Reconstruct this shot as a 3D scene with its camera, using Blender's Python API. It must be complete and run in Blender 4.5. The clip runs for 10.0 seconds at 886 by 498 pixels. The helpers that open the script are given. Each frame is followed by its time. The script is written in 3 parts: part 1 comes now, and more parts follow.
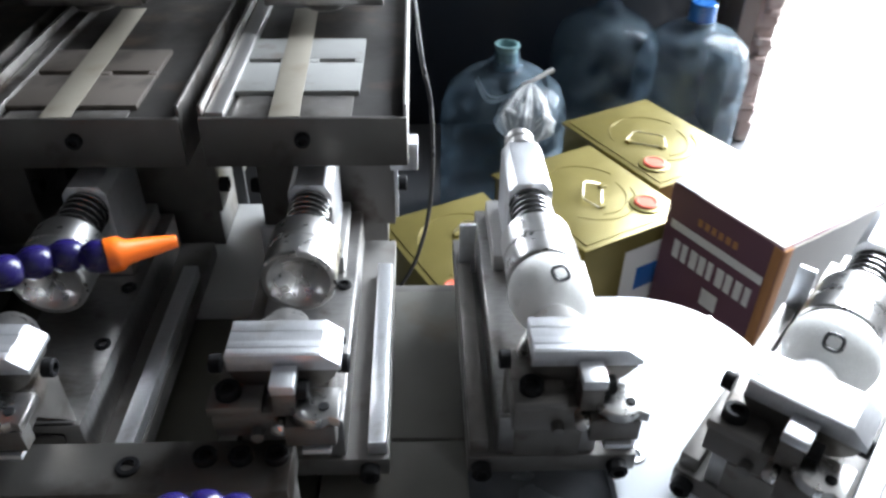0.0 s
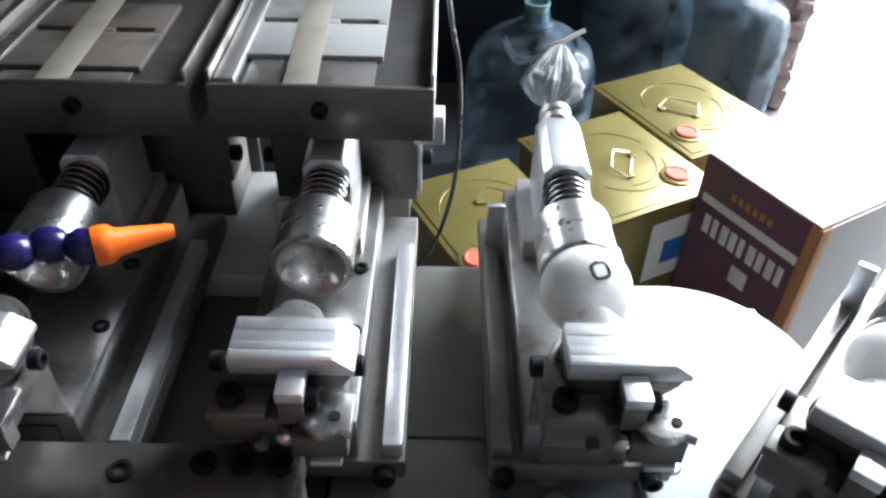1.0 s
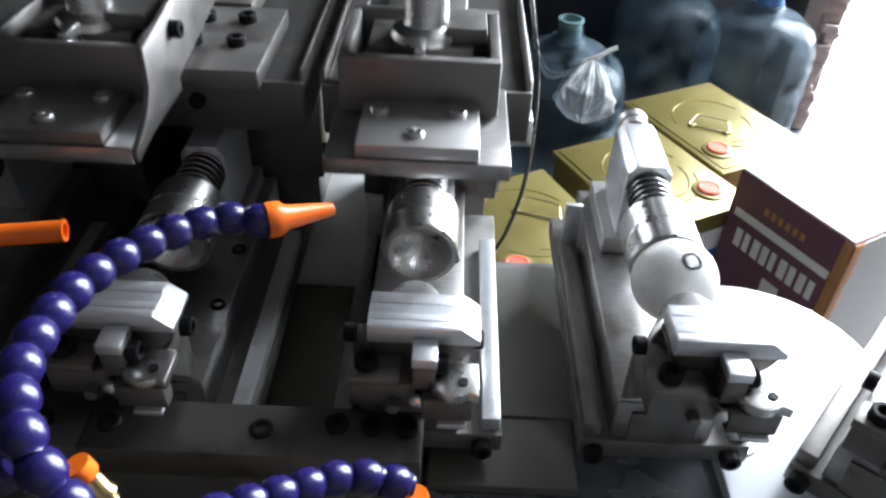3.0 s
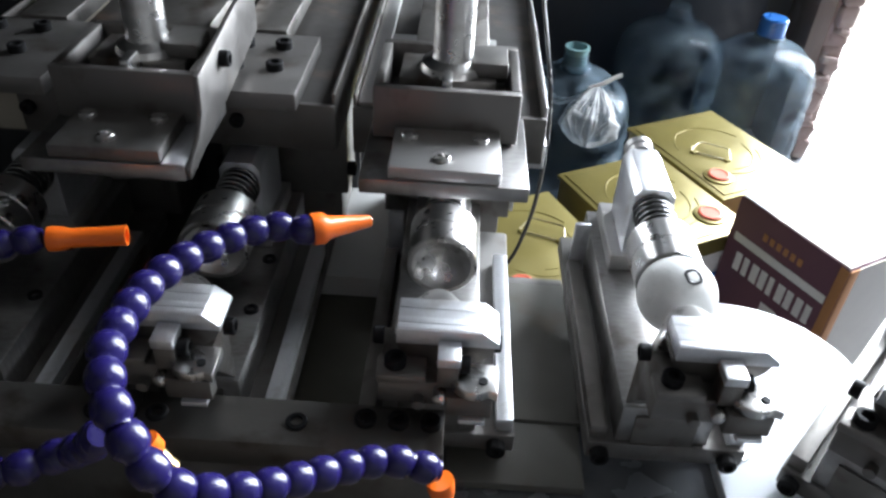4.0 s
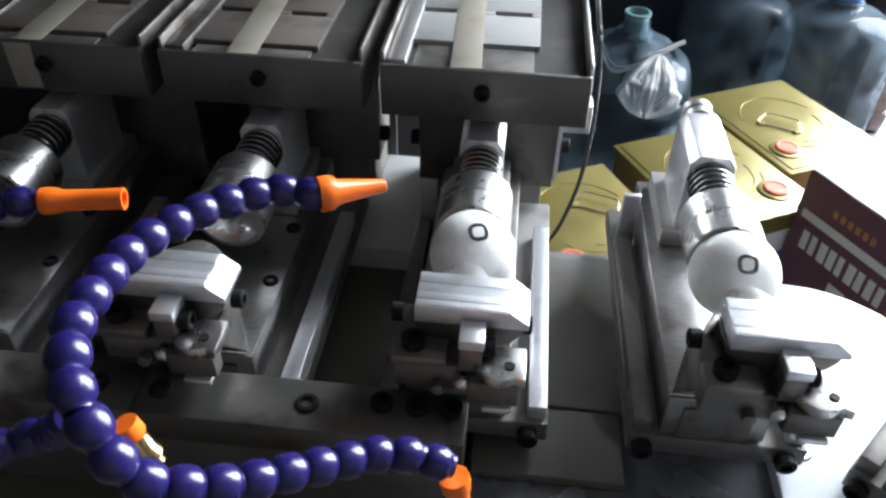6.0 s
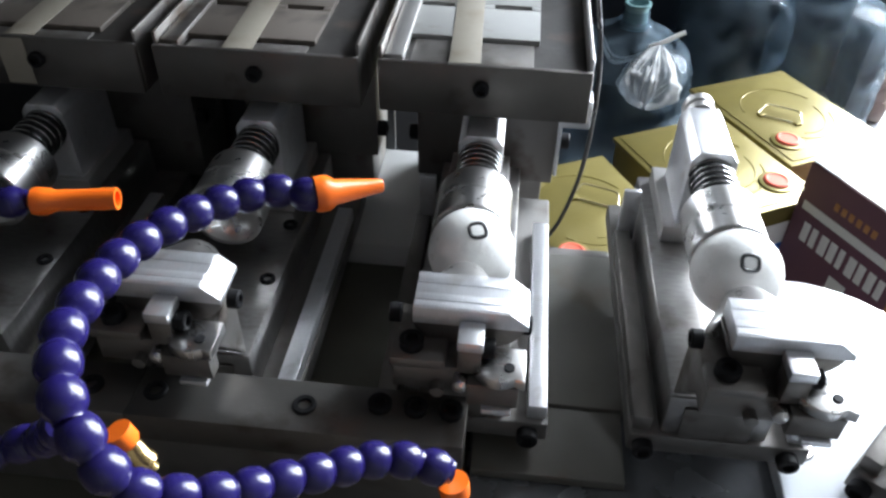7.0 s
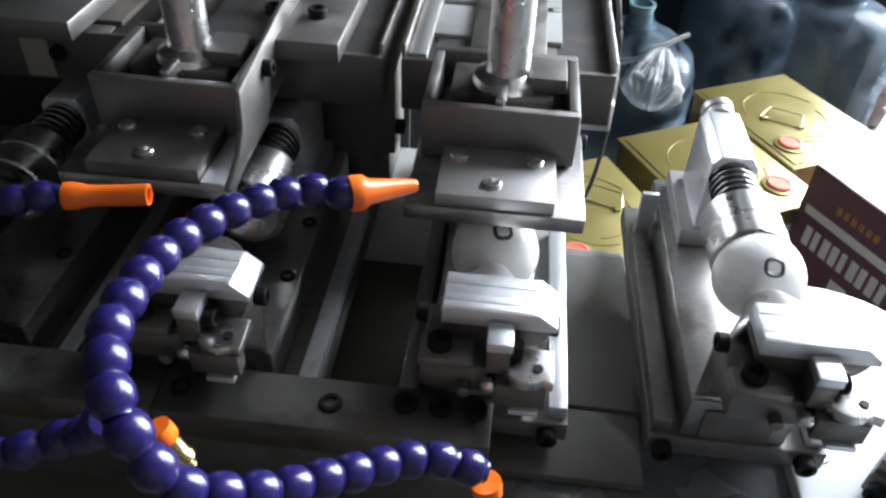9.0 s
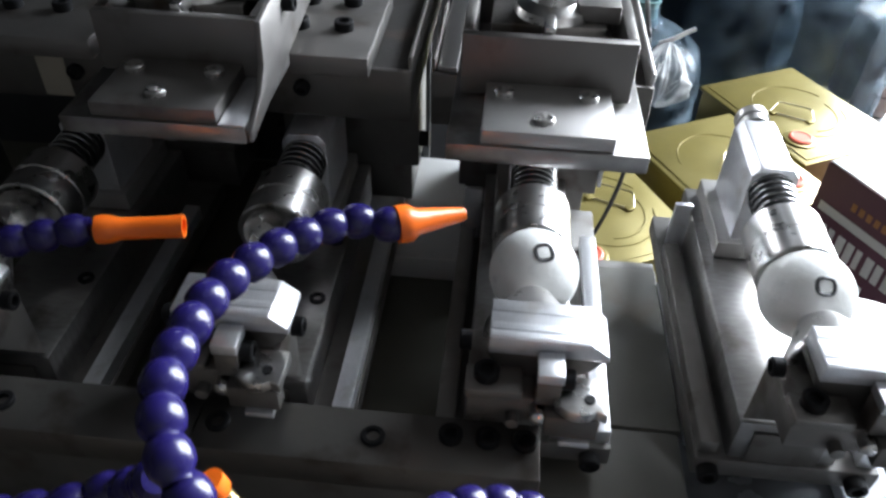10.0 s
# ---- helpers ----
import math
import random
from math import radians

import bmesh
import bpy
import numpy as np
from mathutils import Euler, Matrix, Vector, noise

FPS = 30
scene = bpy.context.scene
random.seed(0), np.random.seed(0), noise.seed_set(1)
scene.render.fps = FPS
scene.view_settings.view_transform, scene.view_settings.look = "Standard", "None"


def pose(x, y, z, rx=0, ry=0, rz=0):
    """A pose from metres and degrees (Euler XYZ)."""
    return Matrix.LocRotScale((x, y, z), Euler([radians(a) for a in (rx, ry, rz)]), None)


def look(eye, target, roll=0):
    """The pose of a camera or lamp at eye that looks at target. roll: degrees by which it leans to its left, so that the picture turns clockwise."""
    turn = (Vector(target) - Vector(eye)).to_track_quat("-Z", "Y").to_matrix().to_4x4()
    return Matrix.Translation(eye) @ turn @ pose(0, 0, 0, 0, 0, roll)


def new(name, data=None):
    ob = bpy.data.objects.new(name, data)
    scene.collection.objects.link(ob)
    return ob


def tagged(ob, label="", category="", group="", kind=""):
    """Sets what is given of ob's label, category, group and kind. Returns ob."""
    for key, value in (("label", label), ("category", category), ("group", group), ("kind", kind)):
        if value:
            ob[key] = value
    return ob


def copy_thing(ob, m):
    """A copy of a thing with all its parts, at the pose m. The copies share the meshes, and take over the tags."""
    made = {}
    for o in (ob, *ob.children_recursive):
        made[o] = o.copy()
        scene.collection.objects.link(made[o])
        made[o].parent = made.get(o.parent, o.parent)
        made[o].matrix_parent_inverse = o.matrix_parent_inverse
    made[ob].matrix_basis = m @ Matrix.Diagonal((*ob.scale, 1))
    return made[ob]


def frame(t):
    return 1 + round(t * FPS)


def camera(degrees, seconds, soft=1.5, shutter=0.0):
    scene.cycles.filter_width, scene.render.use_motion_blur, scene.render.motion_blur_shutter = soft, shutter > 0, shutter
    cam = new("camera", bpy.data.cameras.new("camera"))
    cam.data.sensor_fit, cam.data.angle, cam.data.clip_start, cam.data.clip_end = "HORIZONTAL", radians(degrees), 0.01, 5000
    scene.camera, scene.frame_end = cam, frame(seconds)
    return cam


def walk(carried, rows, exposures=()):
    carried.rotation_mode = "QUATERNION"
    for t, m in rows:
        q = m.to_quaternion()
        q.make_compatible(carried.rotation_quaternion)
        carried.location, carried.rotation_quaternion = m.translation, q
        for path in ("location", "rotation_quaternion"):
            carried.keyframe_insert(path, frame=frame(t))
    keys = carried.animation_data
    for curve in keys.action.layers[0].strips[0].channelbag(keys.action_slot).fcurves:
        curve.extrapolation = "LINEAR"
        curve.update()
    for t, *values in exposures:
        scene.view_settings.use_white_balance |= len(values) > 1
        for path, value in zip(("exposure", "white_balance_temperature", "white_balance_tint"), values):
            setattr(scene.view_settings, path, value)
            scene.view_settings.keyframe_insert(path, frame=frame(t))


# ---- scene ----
cam = camera(60.18, 10.0, 2.6, 0.5)
PATH = [
    (0, (0.0592, -0.2889, 0.2907), (0.0717, 0.0318, 0.0520), 0.71),
    (0.5, (0.0251, -0.2899, 0.2911), (0.0655, 0.0212, 0.0430), 2.70),
    (1, (0.0560, -0.2518, 0.2809), (0.0592, 0.0552, 0.0245), 1.50),
    (1.5, (0.0466, -0.2678, 0.2759), (0.0499, 0.0375, 0.0176), 0.83),
    (2, (0.0250, -0.2770, 0.2824), (0.0304, 0.0335, 0.0303), 0.50),
    (2.5, (0.0154, -0.2747, 0.2830), (0.0173, 0.0352, 0.0300), 1.42),
    (4, (-0.0016, -0.3124, 0.3050), (-0.0027, 0.0061, 0.0630), 3.63),
    (4.5, (-0.0055, -0.3107, 0.3029), (-0.0114, 0.0083, 0.0615), 3.28),
    (5, (-0.0103, -0.3067, 0.2966), (-0.0268, 0.0089, 0.0513), 2.49),
    (5.5, (-0.0072, -0.2931, 0.2876), (-0.0372, 0.0186, 0.0387), 1.66),
    (6, (0.0114, -0.2850, 0.2830), (-0.0180, 0.0228, 0.0293), 1.30),
    (7.5, (0.0104, -0.2779, 0.2831), (-0.0177, 0.0263, 0.0250), 1.34),
    (8, (0.0088, -0.2772, 0.2823), (-0.0177, 0.0266, 0.0233), 1.59),
    (8.5, (0.0051, -0.2768, 0.2835), (-0.0191, 0.0271, 0.0246), 2.00),
    (9, (-0.0036, -0.2804, 0.2843), (-0.0288, 0.0237, 0.0257), 2.51),
    (9.5, (-0.0119, -0.2809, 0.2838), (-0.0382, 0.0230, 0.0251), 2.27),
    (10, (-0.0242, -0.2652, 0.2868), (-0.0480, 0.0369, 0.0257), 1.71),
]
walk(cam, [(t, look(eye, target, roll)) for t, eye, target, roll in PATH])

# ---- world, daylight ----
world = bpy.data.worlds.new("daylight")
scene.world = world
world.use_nodes = True
wn = world.node_tree.nodes
sky = wn.new("ShaderNodeTexSky")
sky.sky_type, sky.sun_disc = "NISHITA", False
sky.sun_elevation, sky.sun_rotation = radians(57), radians(28)
world.node_tree.links.new(sky.outputs[0], wn["Background"].inputs[0])
wn["Background"].inputs[1].default_value = 0.12

sun = new("sun", bpy.data.lights.new("sun", "SUN"))
sun.data.energy, sun.data.angle, sun.data.color = 5.0, radians(0.5), (1.0, 0.95, 0.88)
SUN_FROM = Vector((math.sin(radians(28)) * math.cos(radians(57)), math.cos(radians(28)) * math.cos(radians(57)), math.sin(radians(57))))
sun.matrix_world = look(SUN_FROM * 5, (0, 0, 0))

FLOOR = -0.74          # workshop floor
WALL_Y = 1.75          # back wall, inner face
DOOR_X0, DOOR_X1, DOOR_TOP, ROOF = 0.98, 3.3, 2.70, 2.95

door_light = new("doorway_skylight", bpy.data.lights.new("doorway_skylight", "AREA"))
door_light.data.shape, door_light.data.size, door_light.data.size_y = "RECTANGLE", DOOR_X1 - DOOR_X0 - 0.1, 3.2
door_light.data.energy, door_light.data.color = 470, (0.84, 0.915, 1.0)
door_light.matrix_world = look(((DOOR_X0 + DOOR_X1) / 2, WALL_Y + 0.3, 0.98), ((DOOR_X0 + DOOR_X1) / 2 - 0.5, 0, 0.5))
scene.view_settings.exposure = 1.05


# ---- materials ----
def material(name, base, rough=0.5, metal=0.0, base2=None, scale=60.0, bump=0.0, bump_scale=400.0, stretch=(1, 1, 1),
             rough_var=0.0, stain=None, stain_scale=25.0, stain_at=0.58, spec=0.5, coat=0.0):
    """Principled surface: a grain between two colours, stains at a larger scale, uneven gloss and a fine relief."""
    m = bpy.data.materials.new(name)
    m.use_nodes = True
    nt, b = m.node_tree, m.node_tree.nodes["Principled BSDF"]
    b.inputs["Roughness"].default_value, b.inputs["Metallic"].default_value = rough, metal
    b.inputs["Specular IOR Level"].default_value = spec
    b.inputs["Coat Weight"].default_value = coat
    tc = nt.nodes.new("ShaderNodeTexCoord")
    mp = nt.nodes.new("ShaderNodeMapping")
    mp.inputs["Scale"].default_value = stretch
    nt.links.new(tc.outputs["Object"], mp.inputs["Vector"])

    def field(size, detail=4.0, along=True):
        n = nt.nodes.new("ShaderNodeTexNoise")
        n.inputs["Scale"].default_value, n.inputs["Detail"].default_value = size, detail
        nt.links.new(mp.outputs["Vector"] if along else tc.outputs["Object"], n.inputs["Vector"])
        return n.outputs["Fac"]

    grain = field(scale)
    mix = nt.nodes.new("ShaderNodeMix")
    mix.data_type = "RGBA"
    mix.inputs["A"].default_value = (*base, 1)
    mix.inputs["B"].default_value = (*(base2 or [c * 0.75 for c in base]), 1)
    nt.links.new(grain, mix.inputs["Factor"])
    colour = mix.outputs["Result"]
    if stain:
        ramp = nt.nodes.new("ShaderNodeValToRGB")
        ramp.color_ramp.elements[0].position, ramp.color_ramp.elements[1].position = stain_at, stain_at + 0.16
        nt.links.new(field(stain_scale, 6.0, False), ramp.inputs["Fac"])
        over = nt.nodes.new("ShaderNodeMix")
        over.data_type = "RGBA"
        over.inputs["B"].default_value = (*stain, 1)
        nt.links.new(ramp.outputs["Color"], over.inputs["Factor"])
        nt.links.new(colour, over.inputs["A"])
        colour = over.outputs["Result"]
    nt.links.new(colour, b.inputs["Base Color"])
    if rough_var:
        mr = nt.nodes.new("ShaderNodeMapRange")
        mr.inputs["From Min"].default_value, mr.inputs["From Max"].default_value = 0.3, 0.7
        mr.inputs["To Min"].default_value, mr.inputs["To Max"].default_value = max(0.03, rough - rough_var), min(1, rough + rough_var)
        nt.links.new(field(stain_scale * 1.7, 5.0, False), mr.inputs["Value"])
        nt.links.new(mr.outputs["Result"], b.inputs["Roughness"])
    if bump:
        bp = nt.nodes.new("ShaderNodeBump")
        bp.inputs["Strength"].default_value, bp.inputs["Distance"].default_value = bump, 0.001
        nt.links.new(field(bump_scale, 3.0), bp.inputs["Height"])
        nt.links.new(bp.outputs["Normal"], b.inputs["Normal"])
    return m


def clear(name, colour, rough=0.08, ior=1.3, mixed=0.5):
    """Thin tinted plastic: see-through sheet with a gloss."""
    m = bpy.data.materials.new(name)
    m.use_nodes = True
    nt = m.node_tree
    b = nt.nodes["Principled BSDF"]
    b.inputs["Base Color"].default_value, b.inputs["Roughness"].default_value = (*colour, 1), rough
    tr = nt.nodes.new("ShaderNodeBsdfTransparent")
    tr.inputs[0].default_value = (*[0.5 + 0.5 * c for c in colour], 1)
    mx = nt.nodes.new("ShaderNodeMixShader")
    n = nt.nodes.new("ShaderNodeTexNoise")
    n.inputs["Scale"].default_value, n.inputs["Detail"].default_value = 18, 5
    mr = nt.nodes.new("ShaderNodeMapRange")
    mr.inputs["From Min"].default_value, mr.inputs["From Max"].default_value = 0.3, 0.7
    mr.inputs["To Min"].default_value, mr.inputs["To Max"].default_value = max(0, mixed - 0.2), min(1, mixed + 0.2)
    tc = nt.nodes.new("ShaderNodeTexCoord")
    nt.links.new(tc.outputs["Object"], n.inputs["Vector"])
    nt.links.new(n.outputs["Fac"], mr.inputs["Value"])
    nt.links.new(mr.outputs["Result"], mx.inputs["Fac"])
    nt.links.new(tr.outputs[0], mx.inputs[1])
    nt.links.new(b.outputs[0], mx.inputs[2])
    nt.links.new(mx.outputs[0], nt.nodes["Material Output"].inputs["Surface"])
    return m


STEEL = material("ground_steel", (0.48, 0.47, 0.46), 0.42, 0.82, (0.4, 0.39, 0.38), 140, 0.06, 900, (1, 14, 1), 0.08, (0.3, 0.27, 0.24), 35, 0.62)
BRIGHT = material("polished_steel", (0.68, 0.67, 0.66), 0.29, 1.0, (0.56, 0.55, 0.54), 120, 0.03, 600, (1, 4, 1), 0.04, (0.42, 0.4, 0.37), 60, 0.58)
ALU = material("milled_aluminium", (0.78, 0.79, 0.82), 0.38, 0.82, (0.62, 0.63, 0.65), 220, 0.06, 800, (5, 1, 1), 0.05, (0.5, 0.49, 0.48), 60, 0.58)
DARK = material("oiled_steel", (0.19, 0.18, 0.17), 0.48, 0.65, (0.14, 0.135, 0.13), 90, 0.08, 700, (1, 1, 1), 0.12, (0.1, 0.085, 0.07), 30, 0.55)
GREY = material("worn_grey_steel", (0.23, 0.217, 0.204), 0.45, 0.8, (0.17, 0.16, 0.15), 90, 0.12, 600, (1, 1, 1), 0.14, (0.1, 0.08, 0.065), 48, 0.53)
BLACK = material("black_oxide", (0.009, 0.009, 0.01), 0.6, 0.0, (0.014, 0.014, 0.015), 200, spec=0.12)
RUBBER = material("silicone_pad", (0.3, 0.29, 0.27), 0.55, 0, (0.24, 0.23, 0.22), 80)
BALL = material("white_ball_enamel", (0.8, 0.8, 0.78), 0.33, 0, (0.74, 0.74, 0.72), 300, 0.25, 330, (1, 1, 1), 0.08, (0.66, 0.66, 0.63), 90, 0.64)
INK = material("black_print", (0.03, 0.03, 0.032), 0.4)
SPRING = material("spring_steel", (0.28, 0.28, 0.28), 0.25, 1.0)
BLUE = material("blue_hose_plastic", (0.013, 0.009, 0.08), 0.3, 0, (0.009, 0.006, 0.055), 60, 0.08, 500, (1, 1, 1), 0.1, spec=0.45)
ORANGE = material("orange_nozzle_plastic", (0.9, 0.17, 0.012), 0.34, 0, (0.82, 0.13, 0.01), 80, 0.06, 500)
PANEL = material("pale_grey_paint", (0.5, 0.5, 0.49), 0.5, 0, (0.44, 0.44, 0.43), 40, 0.05, 300, (1, 1, 1), 0.08, (0.35, 0.34, 0.32), 20, 0.62)
BRASS = material("brass_fitting", (0.7, 0.5, 0.22), 0.25, 1.0)
GOLD = material("gold_lacquered_tin", (0.25, 0.205, 0.065), 0.38, 0.4, (0.19, 0.155, 0.05), 25, 0.12, 60, (1, 1, 1), 0.1, (0.33, 0.26, 0.08), 9, 0.6)
RED = material("red_plastic_cap", (0.75, 0.15, 0.09), 0.45, 0, (0.66, 0.12, 0.07), 60)
WIRE = material("tin_wire", (0.55, 0.5, 0.35), 0.3, 1.0)
CARTON = material("purple_brown_carton_print", (0.165, 0.075, 0.105), 0.55, 0, (0.135, 0.06, 0.088), 30, 0.1, 150)
KRAFT = material("carton_orange_side", (0.5, 0.24, 0.1), 0.6, 0, (0.42, 0.19, 0.08), 30)
WHITE = material("white_card", (0.8, 0.79, 0.77), 0.6, 0, (0.74, 0.73, 0.72), 40, 0.05, 200)
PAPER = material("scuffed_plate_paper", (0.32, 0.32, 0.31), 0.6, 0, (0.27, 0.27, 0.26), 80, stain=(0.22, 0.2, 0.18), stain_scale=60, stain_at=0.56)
# stained paper, base also darkened for the shade on the left trays
STAINED_SHADED = material("ink_stained_shaded_paper", (0.12, 0.1, 0.086), 0.6, 0, (0.1, 0.085, 0.072), 80, stain=(0.05, 0.042, 0.035), stain_scale=45, stain_at=0.52)
BARMETAL = material("oily_bar_steel", (0.14, 0.133, 0.125), 0.44, 0.8, (0.11, 0.104, 0.097), 60, 0.08, 500, (1, 1, 1), 0.1, (0.06, 0.048, 0.04), 38, 0.54)
LIGHT_BLOCK = material("dark_light_blocker", (0.03, 0.032, 0.036), 0.5, 0, (0.022, 0.024, 0.028), 12, 0.1, 200, (1, 1, 1), 0.1)
CEILING = material("low_bounce_ceiling", (0.08, 0.078, 0.075), 0.9, 0, (0.06, 0.058, 0.056), 4, 0.3, 60, (1, 1, 1), 0, (0.07, 0.07, 0.07), 2, 0.58)
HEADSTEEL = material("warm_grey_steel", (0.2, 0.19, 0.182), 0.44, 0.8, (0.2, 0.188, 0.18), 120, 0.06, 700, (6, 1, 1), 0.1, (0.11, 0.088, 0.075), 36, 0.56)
PLATESTEEL = material("slide_steel", (0.46, 0.45, 0.44), 0.34, 0.95, (0.26, 0.25, 0.24), 120, 0.06, 700, (1, 4, 1), 0.05, (0.15, 0.13, 0.115), 34, 0.54)
TAPE = material("masking_tape", (0.3, 0.27, 0.22), 0.6, 0, (0.25, 0.225, 0.185), 100, stain=(0.22, 0.19, 0.15), stain_scale=40, stain_at=0.56)
GREASE = material("greasy_tray_floor", (0.034, 0.03, 0.027), 0.6, 0.0, (0.022, 0.019, 0.017), 40, 0.15, 300, (1, 1, 1), 0.1, (0.075, 0.052, 0.038), 30, 0.56)
ENAMEL = material("white_enamel_disc", (0.68, 0.71, 0.75), 0.35, 0, (0.62, 0.65, 0.69), 20, 0.02, 300, (1, 1, 1), 0.08, (0.6, 0.62, 0.65), 14, 0.64)
TABLE = material("table_sheet", (0.145, 0.14, 0.125), 0.42, 0.2, (0.105, 0.102, 0.09), 30, 0.05, 300, (1, 1, 1), 0.12, (0.11, 0.09, 0.062), 26, 0.54)
GLOSS = material("dark_gloss_top", (0.36, 0.38, 0.41), 0.24, 0.6, (0.2, 0.205, 0.215), 22, 0.08, 90, (1, 1, 1), 0.14, (0.13, 0.13, 0.135), 14, 0.5)
DECK = material("olive_deck", (0.11, 0.106, 0.085), 0.4, 0.2, (0.085, 0.082, 0.067), 40, 0.05, 300, (1, 1, 1), 0.1, (0.07, 0.066, 0.054), 9, 0.62)
TAN = material("stained_front_sheet", (0.2, 0.165, 0.135), 0.5, 0.1, (0.15, 0.12, 0.1), 30, 0.08, 250, (1, 1, 1), 0.1, (0.07, 0.055, 0.045), 16, 0.58)
CABLE = material("black_cable", (0.012, 0.012, 0.013), 0.45)
CONCRETE = material("dark_concrete", (0.1, 0.1, 0.105), 0.7, 0, (0.075, 0.075, 0.08), 8, 0.3, 60, (1, 1, 1), 0.1, (0.05, 0.05, 0.05), 3, 0.55)
PLASTER = material("low_bounce_grey_plaster", (0.08, 0.077, 0.073), 0.85, 0, (0.06, 0.058, 0.055), 6, 0.4, 90, (1, 1, 1), 0, (0.09, 0.085, 0.08), 2.5, 0.6)
WALL_SHADE = material("shaded_wall_navy", (0.02, 0.024, 0.034), 0.4, 0, (0.014, 0.017, 0.025), 6, 0.1, 60, (1, 1, 1), 0.1)
WOOD = material("weathered_wood", (0.22, 0.17, 0.145), 0.7, 0, (0.15, 0.115, 0.1), 12, 0.5, 90, (6, 6, 1), 0.1, (0.32, 0.27, 0.24), 9, 0.56)
BRICKS = material("rough_brick_edge", (0.42, 0.33, 0.3), 0.85, 0, (0.3, 0.22, 0.2), 25, 0.8, 120, (1, 1, 1), 0, (0.52, 0.46, 0.43), 14, 0.55)
YARD = material("sunlit_concrete_yard", (0.62, 0.6, 0.57), 0.85, 0, (0.52, 0.5, 0.47), 3, 0.3, 40, (1, 1, 1), 0, (0.44, 0.42, 0.4), 1.2, 0.58)
JUG = clear("clear_blue_jug", (0.30, 0.40, 0.48), 0.2, mixed=0.17)
BAG = clear("thin_clear_bag", (0.85, 0.85, 0.85), 0.3, mixed=0.36)
FOLD = material("bunched_white_film", (0.8, 0.79, 0.77), 0.4, 0, (0.7, 0.7, 0.69), 60, 0.1, 200)
CAPBLUE = material("blue_cap_plastic", (0.03, 0.15, 0.45), 0.3, 0, (0.025, 0.12, 0.38), 60, 0.05, 500, (1, 1, 1), 0.08)
TEAL = material("teal_plastic", (0.2, 0.33, 0.34), 0.35, 0, (0.14, 0.26, 0.27), 40)


# ---- mesh helpers ----
def finish(name, bm, mat, smooth=None):
    bmesh.ops.recalc_face_normals(bm, faces=bm.faces)
    me = bpy.data.meshes.new(name)
    bm.to_mesh(me)
    bm.free()
    me.materials.append(mat)
    if smooth is not None:
        me.shade_smooth() if smooth >= 180 else me.set_sharp_from_angle(angle=radians(smooth))
        if smooth < 180:
            me.shade_smooth()
            me.set_sharp_from_angle(angle=radians(smooth))
    return me


def thing(name, label, category, group="", kind="", at=None):
    ob = tagged(new(name), label, category, group, kind)
    if at is not None:
        ob.matrix_world = at
    return ob


def part(name, bm, mat, parent, label="", smooth=35, kind=""):
    ob = new(name, finish(name, bm, mat, smooth))
    ob.parent = parent
    return tagged(ob, label, kind=kind)


def solo(name, bm, mat, label, category, group="", kind="", smooth=35):
    return tagged(new(name, finish(name, bm, mat, smooth)), label, category, group, kind)


def box(x0, x1, y0, y1, z0, z1, bevel=0.0008, bm=None, m=None):
    """A block with broken edges."""
    own = bmesh.new()
    bmesh.ops.create_cube(own, size=1)
    for v in own.verts:
        v.co = Vector(((x0 + x1) / 2 + v.co.x * (x1 - x0), (y0 + y1) / 2 + v.co.y * (y1 - y0), (z0 + z1) / 2 + v.co.z * (z1 - z0)))
    if bevel:
        bmesh.ops.bevel(own, geom=own.edges[:], offset=bevel, segments=2, profile=0.5, affect="EDGES")
    if m is not None:
        bmesh.ops.transform(own, matrix=m, verts=own.verts)
    return joined(bm, own)


def joined(bm, own):
    if bm is None:
        return own
    me = bpy.data.meshes.new("scratch")
    own.to_mesh(me)
    own.free()
    bm.from_mesh(me)
    bpy.data.meshes.remove(me)
    return bm


def extrude(profile, a, b, axis="y", bevel=0.0006, bm=None, m=None):
    """A prism: a closed outline carried from a to b along an axis. The outline is (x, z) for y, (y, z) for x and (x, y) for z."""
    own = bmesh.new()
    put = {"y": lambda p, t: (p[0], t, p[1]), "x": lambda p, t: (t, p[0], p[1]), "z": lambda p, t: (p[0], p[1], t)}[axis]
    low = [own.verts.new(put(p, a)) for p in profile]
    high = [own.verts.new(put(p, b)) for p in profile]
    n = len(profile)
    own.faces.new(low)
    own.faces.new(high[::-1])
    for i in range(n):
        own.faces.new((low[i], high[i], high[(i + 1) % n], low[(i + 1) % n]))
    bmesh.ops.recalc_face_normals(own, faces=own.faces)
    if bevel:
        bmesh.ops.bevel(own, geom=[e for e in own.edges if e.calc_face_angle(0) > 0.6], offset=bevel, segments=2, profile=0.5, affect="EDGES")
    if m is not None:
        bmesh.ops.transform(own, matrix=m, verts=own.verts)
    return joined(bm, own)


